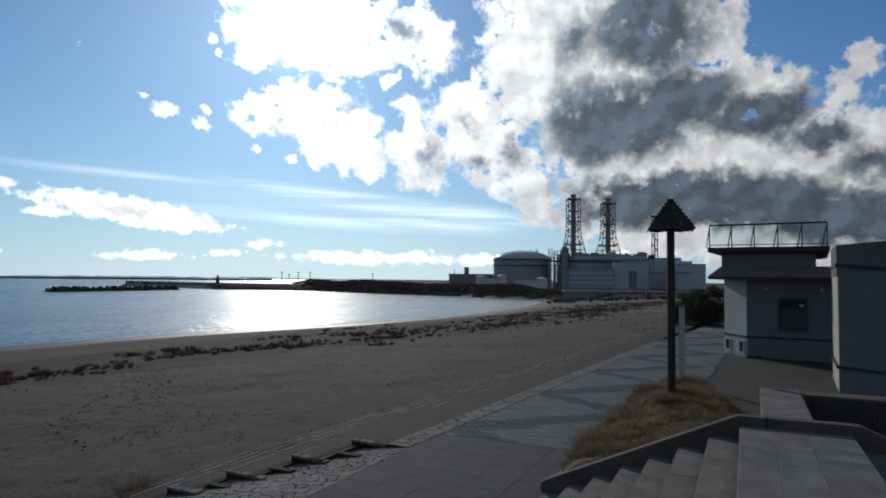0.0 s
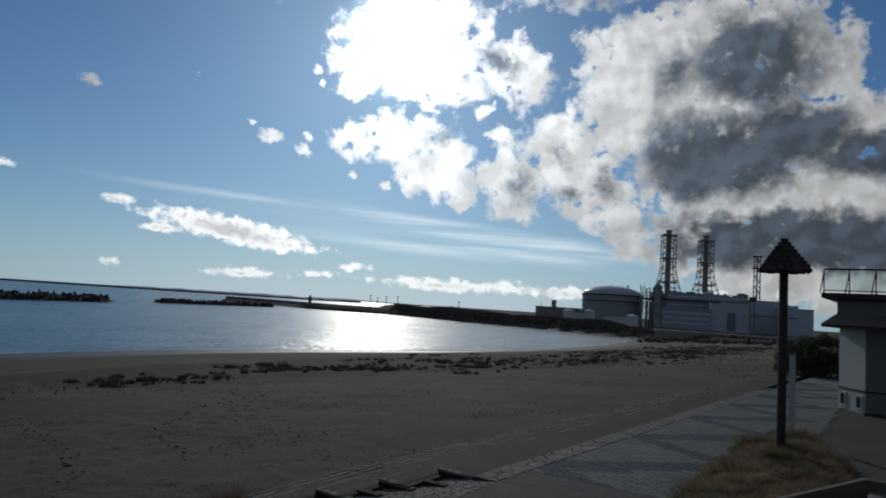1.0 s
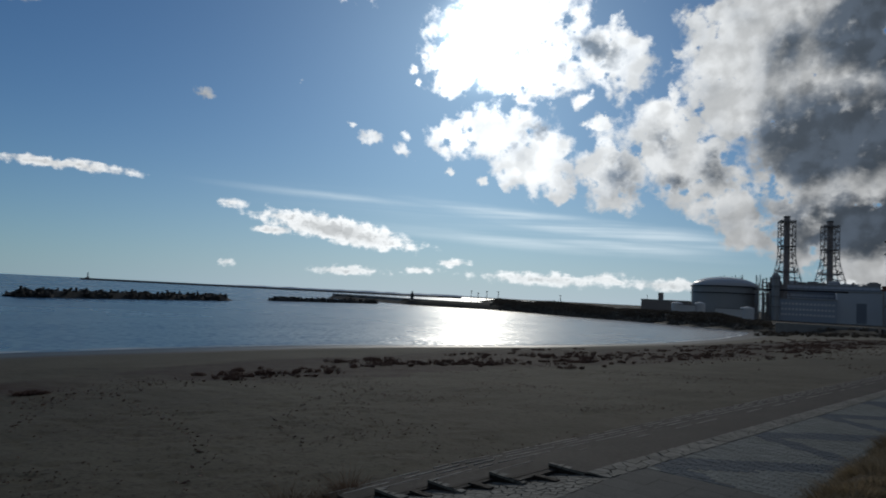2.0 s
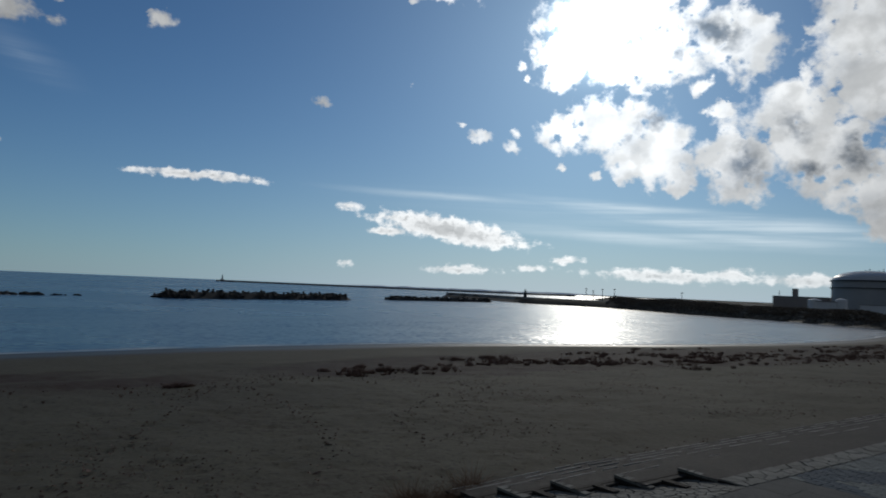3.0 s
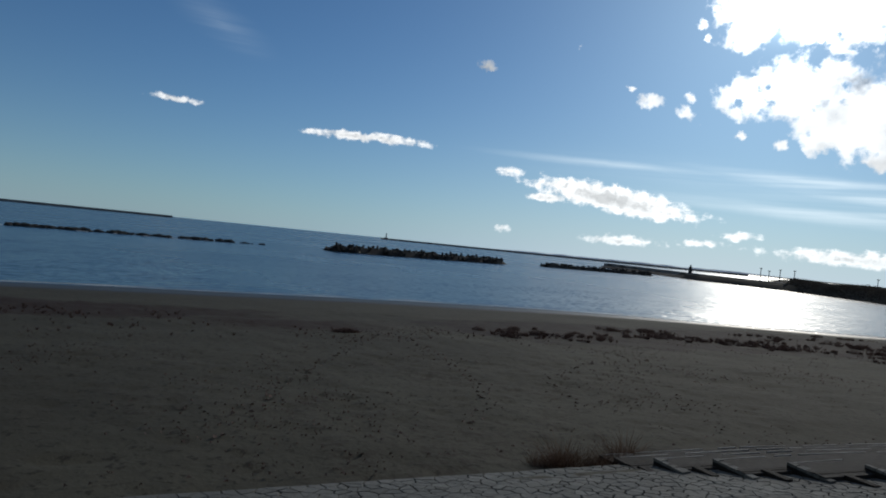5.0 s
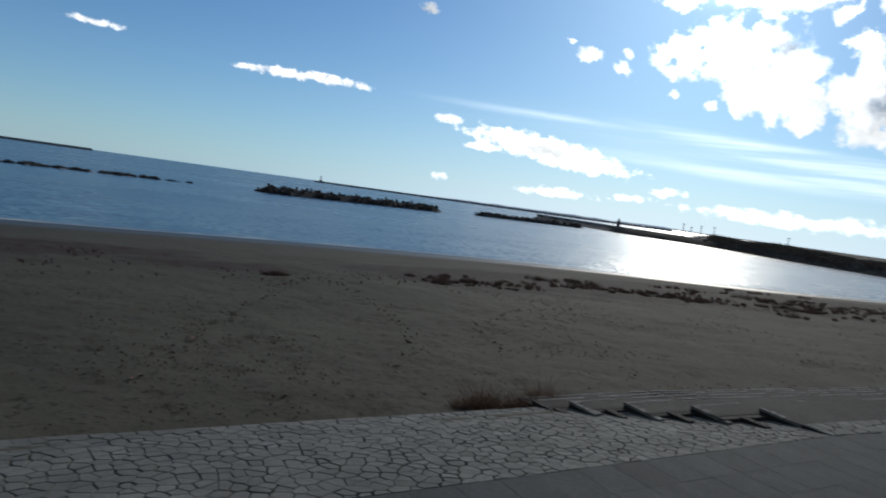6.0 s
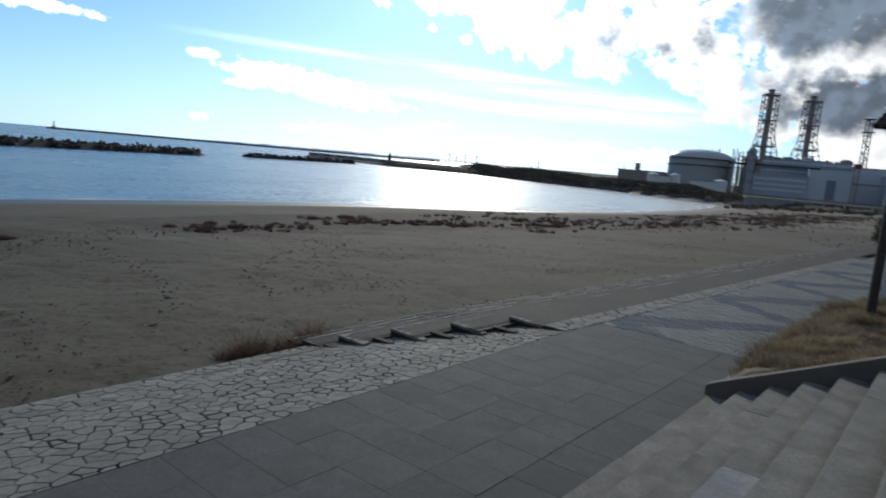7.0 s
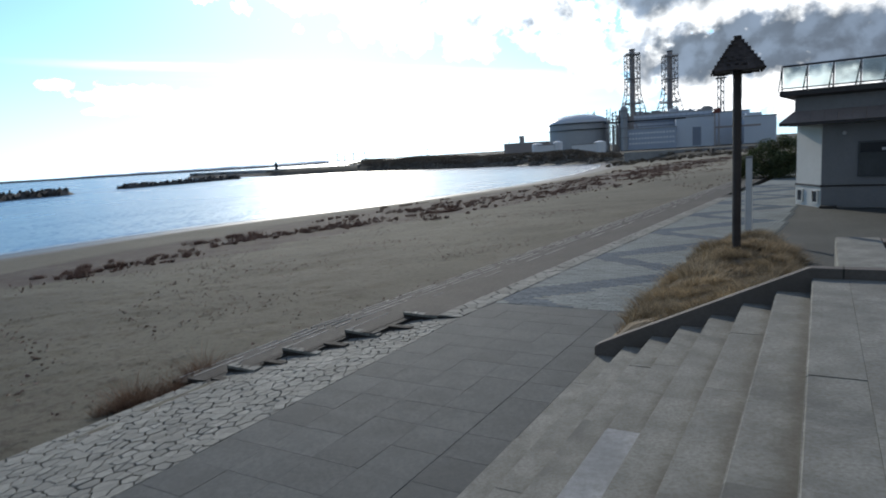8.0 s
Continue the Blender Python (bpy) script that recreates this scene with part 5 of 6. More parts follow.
def build_sea_walls():
    mole = base("harbour_mole", pose(0, 0, 0), "long dark concrete mole with rubble foot", "mole", "structure")
    pts = [polar(az, lerp(BANK, az) + 12) for az in (51.1, 49, 47, 45, 43, 41, 39, 37, 35)]
    part("mole_wall", strip(pts, 4, SEA - 1, SEA + 2.9), M["far_con"], mole)
    part("mole_foot", strip([polar(az, lerp(BANK, az) + 6) for az in (51.1, 49, 47, 45, 43, 41, 39, 37)], 4, SEA - 1, SEA + 1.4, 5), M["rock"], mole)
    bk = base("mole_beacon", Matrix.Translation(polar(44.4, 316, SEA + 2.9)), "small dark harbour beacon on the mole", "beacon")
    bm = bmesh.new()
    bar(bm, (0, 0, -0.1), (0, 0, 2.6), 0.85, 0.65, 12)
    part("tower", bm, M["steel"], bk)
    bm = bmesh.new()
    bar(bm, (0, 0, 2.6), (0, 0, 2.75), 0.95, 0.95, 12)
    part("gallery", bm, M["steel"], bk)
    bm = bmesh.new()
    bar(bm, (0, 0, 2.75), (0, 0, 3.7), 0.42, 0.3, 10)
    part("lantern", bm, M["steel"], bk)
    # the outer breakwaters
    outer = base("outer_breakwater", pose(0, 0, 0), "long low breakwater on the horizon", "breakwater", "structure")
    part("wall", strip([polar(70.9, 1500), polar(65, 1420), polar(58, 1350), polar(48, 1320), polar(40, 1330)], 9, SEA - 1, SEA + 3.6), M["far_con"], outer)
    far = base("far_breakwater", pose(0, 0, 0), "far low breakwater at the open sea", "breakwater", "structure")
    part("wall", strip([polar(88.3, 2000), polar(97, 1900), polar(112, 1850)], 9, SEA - 1, SEA + 6.5), M["far_con"], far)
    lh = base("breakwater_lighthouse", Matrix.Translation(polar(70.5, 1498, SEA + 3.6)), "slim lighthouse at the breakwater's end", "lighthouse")
    bm = bmesh.new()
    bar(bm, (0, 0, -0.2), (0, 0, 1.6), 4.5, 4.2, 12)
    part("footing", bm, M["far_con"], lh)
    bm = bmesh.new()
    bar(bm, (0, 0, 1.6), (0, 0, 9.5), 1.5, 1.0, 12)
    part("tower", bm, M["far_con"], lh)
    bm = bmesh.new()
    bar(bm, (0, 0, 9.5), (0, 0, 10), 1.7, 1.7, 12)
    part("gallery", bm, M["steel"], lh)
    bm = bmesh.new()
    bar(bm, (0, 0, 10), (0, 0, 12.2), 0.9, 0.5, 10)
    part("lantern", bm, M["steel"], lh)
    # lamp masts along the root of the mole
    for az, r, h in ((39.17, 330, 5.2), (38.57, 330, 4.2), (37.8, 330, 5.2), (36.8, 332, 5.4), (31.38, 330, 5.0)):
        m = base("lamp_mast", Matrix.Translation(polar(az, r, SEA + 2.9)), "thin dark lamp mast on the mole", "mast", group="lamp masts")
        bm = bmesh.new()
        bar(bm, (0, 0, -1), (0, 0, h), 0.22, 0.14, 8)
        part("mast", bm, M["steel"], m)
        bm = bmesh.new()
        box(bm, -0.5, 0.5, -0.25, 0.25, h, h + 0.35)
        part("lamp_head", bm, M["steel"], m)
    # hills across the bay; the haze before them is in their colour
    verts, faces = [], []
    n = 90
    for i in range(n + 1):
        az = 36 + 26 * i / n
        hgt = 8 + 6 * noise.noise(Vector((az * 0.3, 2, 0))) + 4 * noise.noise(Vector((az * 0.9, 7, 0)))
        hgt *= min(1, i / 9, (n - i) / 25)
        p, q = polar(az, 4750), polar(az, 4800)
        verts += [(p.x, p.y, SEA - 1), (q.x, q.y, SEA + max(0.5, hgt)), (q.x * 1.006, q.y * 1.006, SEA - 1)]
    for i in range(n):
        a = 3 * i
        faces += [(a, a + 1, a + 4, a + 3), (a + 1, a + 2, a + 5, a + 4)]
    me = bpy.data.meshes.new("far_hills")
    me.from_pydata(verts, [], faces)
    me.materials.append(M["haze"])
    tagged(new("backdrop", me), "hills across the bay coloured pale blue for haze", "hills", kind="structure")


build_sea_walls()


def build_headland():
    rng = np.random.default_rng(31)
    # stones of the bank
    verts, faces = [], []
    for _ in range(4200):
        az = rng.uniform(15.5, 37.5)
        r = lerp(BANK, az) + rng.uniform(-2, 9.5)
        p = polar(az, r)
        z = land(p.x, p.y)
        s = rng.uniform(0.25, 0.65)
        i = len(verts)
        c = np.array((p.x, p.y, max(z, SEA - 0.3)))
        q = rng.normal(size=(6, 3)) * 0.18 + np.array(((1, 0, 0), (-1, 0, 0), (0, 1, 0), (0, -1, 0), (0, 0, .8), (0, 0, -.8)))
        verts += [tuple(c + v * s) for v in q]
        faces += [(i + a, i + b, i + d) for a, b, d in ((0, 2, 4), (2, 1, 4), (1, 3, 4), (3, 0, 4), (2, 0, 5), (1, 2, 5), (3, 1, 5), (0, 3, 5))]
    me = bpy.data.meshes.new("bank_stones")
    me.from_pydata(verts, [], faces)
    me.materials.append(M["rubble"])
    tagged(new("bank_stones", me), "dark rubble stones along the headland bank", "stones", kind="stuff")
    pts, sz = [], []
    for _ in range(2300):
        az = rng.uniform(15, 37.0)
        d = rng.uniform(3, 45)
        p = polar(az, lerp(BANK, az) + d)
        h = (0.9 + 0.9 * max(0, noise.noise(Vector((az * 0.35, d * 0.03, 0))) + 0.4)) * (1.25 if az > 27 else 0.8)
        pts.append((p.x, p.y, land(p.x, p.y) + h * 0.5))
        sz.append(h * rng.uniform(0.7, 1.2))
    for _ in range(500):
        az, r = rng.uniform(1, 16), rng.uniform(150, 216)
        p = polar(az, r)
        h = rng.uniform(0.25, 0.7)
        pts.append((p.x, p.y, land(p.x, p.y) + h * 0.4))
        sz.append(h)
    me = clumps(pts, sz, 60, 0.17, 32, 0.7)
    me.materials.append(M["scrub"])
    tagged(new("far_scrub", me), "dark leafless scrub on the headland", "scrub", kind="stuff")


build_headland()


# ---------------- power station ----------------
PLANT_D = 620.0


def plant_x(az):
    """Across the line of sight to the station, in metres, for an azimuth."""
    return -PLANT_D * math.tan(radians(az - 12.5))


def plant_z(el):
    return 6.7 + PLANT_D * math.tan(radians(el)) / math.cos(radians(4))


def station(label, name, category, az, dy=0.0, group=""):
    a = radians(12.5)
    turn = Matrix.Rotation(a, 4, "Z")
    size = Matrix.Translation((0, 0, 2.7)) @ Matrix.Scale(0.6, 4) @ Matrix.Translation((0, 0, -2.7))
    return base(name, turn @ size @ Matrix.Translation((plant_x(az), PLANT_D + dy, -4.0)), label, category, group=group)


def lattice_stack(az, top, foot_el, wide_top, wide_foot, dy):
    ob = station("tall steel flue held in a splayed lattice tower", "lattice_stack", "chimney", az, dy, "station stacks")
    zt, z1 = plant_z(top), plant_z(2.9)
    bm = bmesh.new()
    bar(bm, (0, 0, 0), (0, 0, zt), 2.7, 2.5, 20)
    part("flue", bm, M["flue"], ob, "dark round flue")
    bm = bmesh.new()
    bar(bm, (0, 0, zt), (0, 0, zt + 1.2), 2.8, 2.8, 20)
    part("flue_rim", bm, M["steel"], ob)
    hts = [(0, wide_foot * 1.5), (z1, wide_foot)] + [(z1 + (zt - 3 - z1) * f, wide_top + (wide_foot - wide_top) * max(0, 1 - f * 2.8) ** 1.3) for f in (0.13, 0.26, 0.38, 0.5, 0.63, 0.75, 0.88, 1.0)]
    turn = Matrix.Rotation(radians(14), 4, "Z")
    corner = [turn @ Vector((sx, sy, 0)) for sx, sy in ((-.5, -.5), (.5, -.5), (.5, .5), (-.5, .5))]
    for j in range(4):
        bm = bmesh.new()
        for (za, wa), (zb, wb) in zip(hts, hts[1:]):
            bar(bm, corner[j] * wa + Vector((0, 0, za)), corner[j] * wb + Vector((0, 0, zb)), 0.42, 0.42, 6)
        part("tower_leg", bm, M["lattice"], ob)
        bm = bmesh.new()
        k = (j + 1) % 4
        for i, ((za, wa), (zb, wb)) in enumerate(zip(hts, hts[1:])):
            p, q = (j, k) if i % 2 else (k, j)
            bar(bm, corner[p] * wa + Vector((0, 0, za)), corner[q] * wb + Vector((0, 0, zb)), 0.34, 0.34, 5)
            bar(bm, corner[j] * wb + Vector((0, 0, zb)), corner[k] * wb + Vector((0, 0, zb)), 0.24, 0.24, 5)
        part("bracing", bm, M["lattice"], ob)
    for f in (0.1, 0.55, 0.98):
        bm = bmesh.new()
        z = z1 + (zt - 3 - z1) * f
        w = wide_top * 0.5 + (2.4 if f < 0.2 else 0.6)
        box(bm, -w, w, -w, w, z - 0.3, z + 0.3, turn)
        part("platform", bm, M["lattice"], ob)


lattice_stack(13.85, 7.9, 2.9, 12.0, 19.0, 40)
lattice_stack(10.68, 7.68, 2.7, 12.0, 19.0, 60)


def build_station():
    # storage tank
    ob = station("large grey storage tank with a pale domed roof", "storage_tank", "tank", 18.4, 20)
    w = (plant_x(15.85) - plant_x(20.94)) / 2
    zt = plant_z(1.95)
    bm = bmesh.new()
    bar(bm, (0, 0, 0), (0, 0, zt), w, w, 64)
    part("shell", bm, M["tank"], ob)
    bm = bmesh.new()
    h = plant_z(2.73) - zt
    prev = None
    for i in range(9):
        a = i / 8
        r = w * 0.99 * math.cos(a * math.pi / 2) if i < 8 else 0.4
        ring = [bm.verts.new((r * math.cos(t * math.pi / 32), r * math.sin(t * math.pi / 32), zt + h * math.sin(a * math.pi / 2) * 1.0 - (0.2 if i == 0 else 0))) for t in range(64)]
        if prev:
            for t in range(64):
                bm.faces.new((prev[t], prev[(t + 1) % 64], ring[(t + 1) % 64], ring[t]))
        prev = ring
    bm.faces.new(prev)
    for f in bm.faces:
        f.smooth = True
    part("dome", bm, M["tank_roof"], ob)
    for z, t in ((zt - 0.6, 0.5), (plant_z(1.35), 0.4)):
        bm = bmesh.new()
        bar(bm, (0, 0, z - t), (0, 0, z + t), w + 1.0, w + 1.0, 64)
        part("ring_walkway", bm, M["steel"], ob)
    for i in range(11):
        a = -0.5 + i * 0.22
        bm = bmesh.new()
        x, y = math.sin(a) * w * 0.55, math.cos(a) * w * 0.3
        zz = zt + h * 0.75
        bar(bm, (x, y, zz - 4), (x, y, zz + 2.4 + (i % 3)), 0.35, 0.3, 6)
        part("roof_pipe", bm, M["steel"], ob)
    for i in range(7):
        bm = bmesh.new()
        x = w * (0.45 + 0.08 * i)
        box(bm, x - 0.6, x + 0.6, -4, -3, zt, zt + 5.5 - 0.4 * i)
        part("roof_valve", bm, M["steel"], ob)

    def block(name, label, az0, az1, e0, e1, depth, dy, mat, category="building", extra=None):
        o = station(label, name, category, (az0 + az1) / 2, dy)
        hw = (plant_x(az1) - plant_x(az0)) / 2
        bm = bmesh.new()
        box(bm, -hw, hw, 0, depth, 0 if e0 is None else plant_z(e0), plant_z(e1), bevel=0.15)
        part("wall", bm, M[mat], o)
        bm = bmesh.new()
        box(bm, -hw - 0.4, hw + 0.4, -0.4, depth + 0.4, plant_z(e1), plant_z(e1) + 0.9)
        part("parapet", bm, M["tank"], o)
        return o, hw

    # turbine hall, stepped
    hall, hw = block("turbine_hall", "long pale blue power station hall", 13.75, 7.4, None, 2.28, 70, 30, "blue_wall")
    bm = bmesh.new()
    box(bm, -hw, hw, -1.2, -0.1, plant_z(1.62), plant_z(1.78))
    part("stripe", bm, M["blue_dark"], hall, "dark blue stripe")
    bm = bmesh.new()
    box(bm, -hw * 0.75, hw * 0.6, 20, 60, plant_z(2.2), plant_z(2.55))
    part("roof_house", bm, M["blue_wall"], hall)
    for i in range(6):
        bm = bmesh.new()
        bar(bm, (-hw + 6 + i * 11, 5, plant_z(2.2)), (-hw + 6 + i * 11, 5, plant_z(2.62)), 1.1, 1.1, 10)
        part("roof_vent", bm, M["lattice"], hall)
    for z in (1.98, 1.3):
        bm = bmesh.new()
        box(bm, -hw, hw, -0.5, -0.1, plant_z(z), plant_z(z) + 0.7)
        part("ledge", bm, M["blue_dark"], hall)
    for i in range(14):
        x = -hw + (i + 0.5) * 2 * hw / 14
        bm = bmesh.new()
        box(bm, x - 0.2, x + 0.2, -0.3, 0.0, 4, plant_z(2.28))
        part("panel_rib", bm, M["blue_mid"], hall)
    rr = random.Random(17)
    for i in range(12):
        x = rr.uniform(-hw, hw)
        w1, h1 = rr.uniform(1.5, 5), rr.uniform(0.12, 0.42)
        bm = bmesh.new()
        box(bm, x - w1, x + w1, 4 + i, 12 + i, plant_z(2.2), plant_z(2.3 + h1))
        part("roof_plant", bm, M["lattice" if i % 2 else "blue_wall"], hall)
    bm = bmesh.new()
    for i in range(25):
        x = -hw + i * hw / 12
        bar(bm, (x, 1, plant_z(2.28)), (x, 1, plant_z(2.28) + 2.4), 0.14, 0.14, 4)
    bar(bm, (-hw, 1, plant_z(2.28) + 2.4), (hw, 1, plant_z(2.28) + 2.4), 0.14, 0.14, 4)
    part("roof_rail", bm, M["lattice"], hall, kind="stuff")
    off, ow = block("office_block", "pale blue office block with three window rows", 14.2, 10.4, None, 1.05, 24, -6, "blue_mid")
    for r, e in enumerate((0.72, 0.3, -0.1)):
        for i in range(15):
            x = -ow + 2.2 + i * (2 * ow - 4.4) / 14
            bm = bmesh.new()
            box(bm, x - 0.85, x + 0.85, -0.12, 0.1, plant_z(e) - 0.8, plant_z(e) + 0.8)
            w_ = part("window", bm, M["far_white"], off, "pale window panel")
    wing, ww = block("east_hall", "pale blue station hall with dark doorway", 10.4, 7.5, None, 1.75, 30, -2, "blue_wall")
    bm = bmesh.new()
    box(bm, -2, 5, -0.2, 0.2, 1, plant_z(0.95))
    part("louvre_door", bm, M["blue_dark"], wing, "dark louvred door")
    far, fw = block("boiler_hall", "long pale blue boiler hall with stepped roof", 7.3, 4.5, None, 2.08, 60, 34, "blue_wall")
    end, ew = block("end_hall", "lower pale blue hall at the station's end", 5.2, 2.87, None, 1.5, 50, 10, "blue_wall")
    bm = bmesh.new()
    box(bm, -ew * 0.8, ew * 0.2, 10, 30, plant_z(1.5), plant_z(1.85))
    part("roof_house", bm, M["blue_wall"], end)
    # pipe bridge and its tower
    br = station("dark pipe bridge tower beside the hall", "pipe_tower", "tower", 7.42, -14)
    for x in (-1.6, 1.6):
        bm = bmesh.new()
        box(bm, x - 0.5, x + 0.5, -1, 1, 0, plant_z(1.9))
        part("column", bm, M["flue"], br)
    bm = bmesh.new()
    box(bm, -2.6, 2.6, -1.5, 1.5, plant_z(1.9), plant_z(2.25))
    part("tower_head", bm, M["red"], br, "dull red head")
    bm = bmesh.new()
    box(bm, -2, 34, -1, 1, plant_z(0.72), plant_z(0.86))
    part("pipe_bridge", bm, M["flue"], br)
    # steelwork with ducts by the first stack
    hr = station("dense grey steelwork with pipes and ducts", "steel_pipework", "steelwork", 15.0, 0)
    rng = random.Random(3)
    x0, x1 = plant_x(15.75) - plant_x(15.0), plant_x(13.9) - plant_x(15.0)
    for i in range(7):
        x = x0 + (x1 - x0) * i / 6
        for y in (0, 9):
            bm = bmesh.new()
            bar(bm, (x, y, 0), (x, y, plant_z(2.3 + 0.6 * rng.random() - 0.35 * (i == 0))), 0.5, 0.5, 5)
            part("column", bm, M["lattice"], hr)
    for j in range(9):
        z = plant_z(-0.2 + 0.31 * j)
        bm = bmesh.new()
        box(bm, x0 + rng.uniform(0, 4), x1 - rng.uniform(0, 3), -0.8, 9.5, z, z + 0.6)
        part("floor_deck", bm, M["lattice"], hr)
    for i in range(8):
        x = x0 + rng.uniform(0.1, 0.95) * (x1 - x0)
        bm = bmesh.new()
        bar(bm, (x, -1.4, 0), (x, -1.4, plant_z(1.2 + 1.4 * rng.random())), rng.uniform(0.5, 1.4), None, 10)
        part("duct", bm, M["flue"], hr)
    bm = bmesh.new()
    box(bm, x0 + 9, x1 - 4, 1, 8, plant_z(0.9), plant_z(2.75))
    part("drum_house", bm, M["flue"], hr)
    for i in range(14):
        za = plant_z(-0.2 + 0.2 * i)
        xa, xb = x0 + (i * 7 % 5) * (x1 - x0) / 6, x0 + ((i * 7 % 5) + 1) * (x1 - x0) / 6
        bm = bmesh.new()
        bar(bm, (xa, -0.6, za), (xb, -0.6, za + 3.3), 0.3, 0.3, 5)
        part("brace", bm, M["lattice"], hr)
    xv = plant_x(14.48) - plant_x(15.0)
    bm = bmesh.new()
    bar(bm, (xv, -6, 0), (xv, -6, plant_z(2.85)), 3.1, 3.1, 20)
    vessel = part("vessel", bm, M["tank"], hr, "tall pale grey vessel")
    bm = bmesh.new()
    bar(bm, (xv, -6, plant_z(2.85)), (xv, -6, plant_z(3.05)), 3.1, 1.6, 20)
    part("vessel_cap", bm, M["tank"], vessel)
    for e in (0.4, 1.2, 2.0, 2.6):
        bm = bmesh.new()
        bar(bm, (xv, -6, plant_z(e)), (xv, -6, plant_z(e) + 0.7), 4.2, 4.2, 20)
        part("vessel_gallery", bm, M["lattice"], vessel)
    # lighter stair tower and upright pipes beside it
    for i in range(10):
        xa = x0 - 1 + i * 1.5
        za, zb = plant_z(-0.3 + 0.25 * rng.random()), plant_z(1.4 + 1.5 * rng.random())
        bm = bmesh.new()
        bar(bm, (xa, -8 + rng.uniform(0, 4), za), (xa, -8 + rng.uniform(0, 4), zb), rng.uniform(0.25, 0.6), None, 6)
        part("upright_pipe", bm, M["tank" if i % 3 else "lattice"], hr)
    bm = bmesh.new()
    bar(bm, (x0 - 4, -2, plant_z(1.75)), (x1 + 46, -2, plant_z(1.75)), 0.8, 0.8, 8)
    part("gas_main", bm, M["steel"], hr)
    # thin mast tower
    ms = station("thin lattice mast with platforms", "lattice_mast", "tower", 6.66, 40)
    z0, z1 = plant_z(2.0), plant_z(5.95)
    for sx, sy in ((-1, -1), (1, -1), (1, 1), (-1, 1)):
        bm = bmesh.new()
        bar(bm, (sx * 2.9, sy * 2.9, 0), (sx * 2.5, sy * 2.5, z1), 0.3, 0.3, 5)
        part("mast_leg", bm, M["lattice"], ms)
    for i in range(9):
        z = z0 + (z1 - z0) * i / 9
        zz = z0 + (z1 - z0) * (i + 1) / 9
        s = 1 if i % 2 else -1
        for a, b in (((-2.6 * s, -2.6, z), (2.6 * s, -2.6, zz)), ((-2.6 * s, 2.6, z), (2.6 * s, 2.6, zz)), ((-2.6, -2.6, zz), (2.6, -2.6, zz))):
            bm = bmesh.new()
            bar(bm, a, b, 0.22, 0.22, 4)
            part("mast_brace", bm, M["lattice"], ms)
    for e in (4.9, 5.9):
        bm = bmesh.new()
        box(bm, -4.4, 4.4, -4.4, 4.4, plant_z(e), plant_z(e) + 0.7)
        part("platform", bm, M["steel"], ms)
    bm = bmesh.new()
    bar(bm, (0, 0, 0), (0, 0, plant_z(6.0)), 0.7, 0.7, 8)
    part("riser_pipe", bm, M["flue"], ms)
    # small buildings before the tank
    pump, pw = block("pump_house", "low brown-grey pump house with a flue", 24.85, 21.08, None, 0.5, 25, 10, "flue")
    bm = bmesh.new()
    box(bm, plant_x(23.53) - plant_x(22.965), plant_x(23.18) - plant_x(22.965), 4, 9, plant_z(0.5), plant_z(1.2))
    part("flue", bm, M["flue"], pump)
    bm = bmesh.new()
    bar(bm, (-pw + 5, 2, plant_z(0.5)), (-pw + 5, 2, plant_z(1.0)), 0.35, 0.2, 6)
    part("mast", bm, M["steel"], pump)
    for az, wdt, e, nm in ((20.9, 9, 0.32, "white_tank"), (20.2, 14, 0.2, "white_shed"), (19.3, 8, 0.38, "white_tank"), (17.2, 22, 0.08, "white_shed"), (16.1, 10, 0.2, "white_tank")):
        o = station("small white plant tank before the station" if nm == "white_tank" else "low white shed before the station", nm, "tank" if nm == "white_tank" else "shed", az, -60)
        bm = bmesh.new()
        if nm == "white_tank":
            bar(bm, (0, 0, 0), (0, 0, plant_z(e)), wdt / 2, wdt / 2, 24)
            part("shell", bm, M["far_white"], o)
            bm = bmesh.new()
            bar(bm, (0, 0, plant_z(e)), (0, 0, plant_z(e) + 1.2), wdt / 2, 0.6, 24)
            part("tank_top", bm, M["far_white"], o)
        else:
            box(bm, -wdt / 2, wdt / 2, -4, 4, 0, plant_z(e), bevel=0.1)
            part("wall", bm, M["far_white"], o)
            bm = bmesh.new()
            box(bm, -wdt / 2 - 0.3, wdt / 2 + 0.3, -4.3, 4.3, plant_z(e), plant_z(e) + 0.5)
            part("roof", bm, M["lattice"], o)
    # low perimeter wall
    pts = [polar(az, 179) for az in (14.5, 13.5, 12, 9, 6, 3, 0, -4)]
    ramp = base("access_ramp", Matrix.Translation(polar(6.9, 176, 0)) @ Matrix.Rotation(radians(6.9), 4, "Z"), "pale concrete ramp down to the beach", "ramp", "structure")
    bm = bmesh.new()
    prism(bm, [(-2.2, -7), (2.6, -7), (2.6, 2.6), (-2.2, 2.6)], -2.5, -0.4)
    for v in bm.verts:
        if v.co.z > -1 and v.co.y < 0:
            v.co.z = -1.7
    part("slope", bm, M["concrete"], ramp)
    for x in (-2.5, 2.9):
        bm = bmesh.new()
        prism(bm, [(x - 0.25, -7.2), (x + 0.25, -7.2), (x + 0.25, 2.6), (x - 0.25, 2.6)], -2.5, 0.35)
        for v in bm.verts:
            if v.co.z > -1 and v.co.y < 0:
                v.co.z = -1.1
        part("ramp_wall", bm, M["concrete"], ramp)
    part("wall", strip(pts, 0.5, -2.5, 0.2), M["far_con"], base("perimeter_wall", pose(0, 0, 0), "long low grey perimeter wall before the station", "wall", "structure"))


build_station()


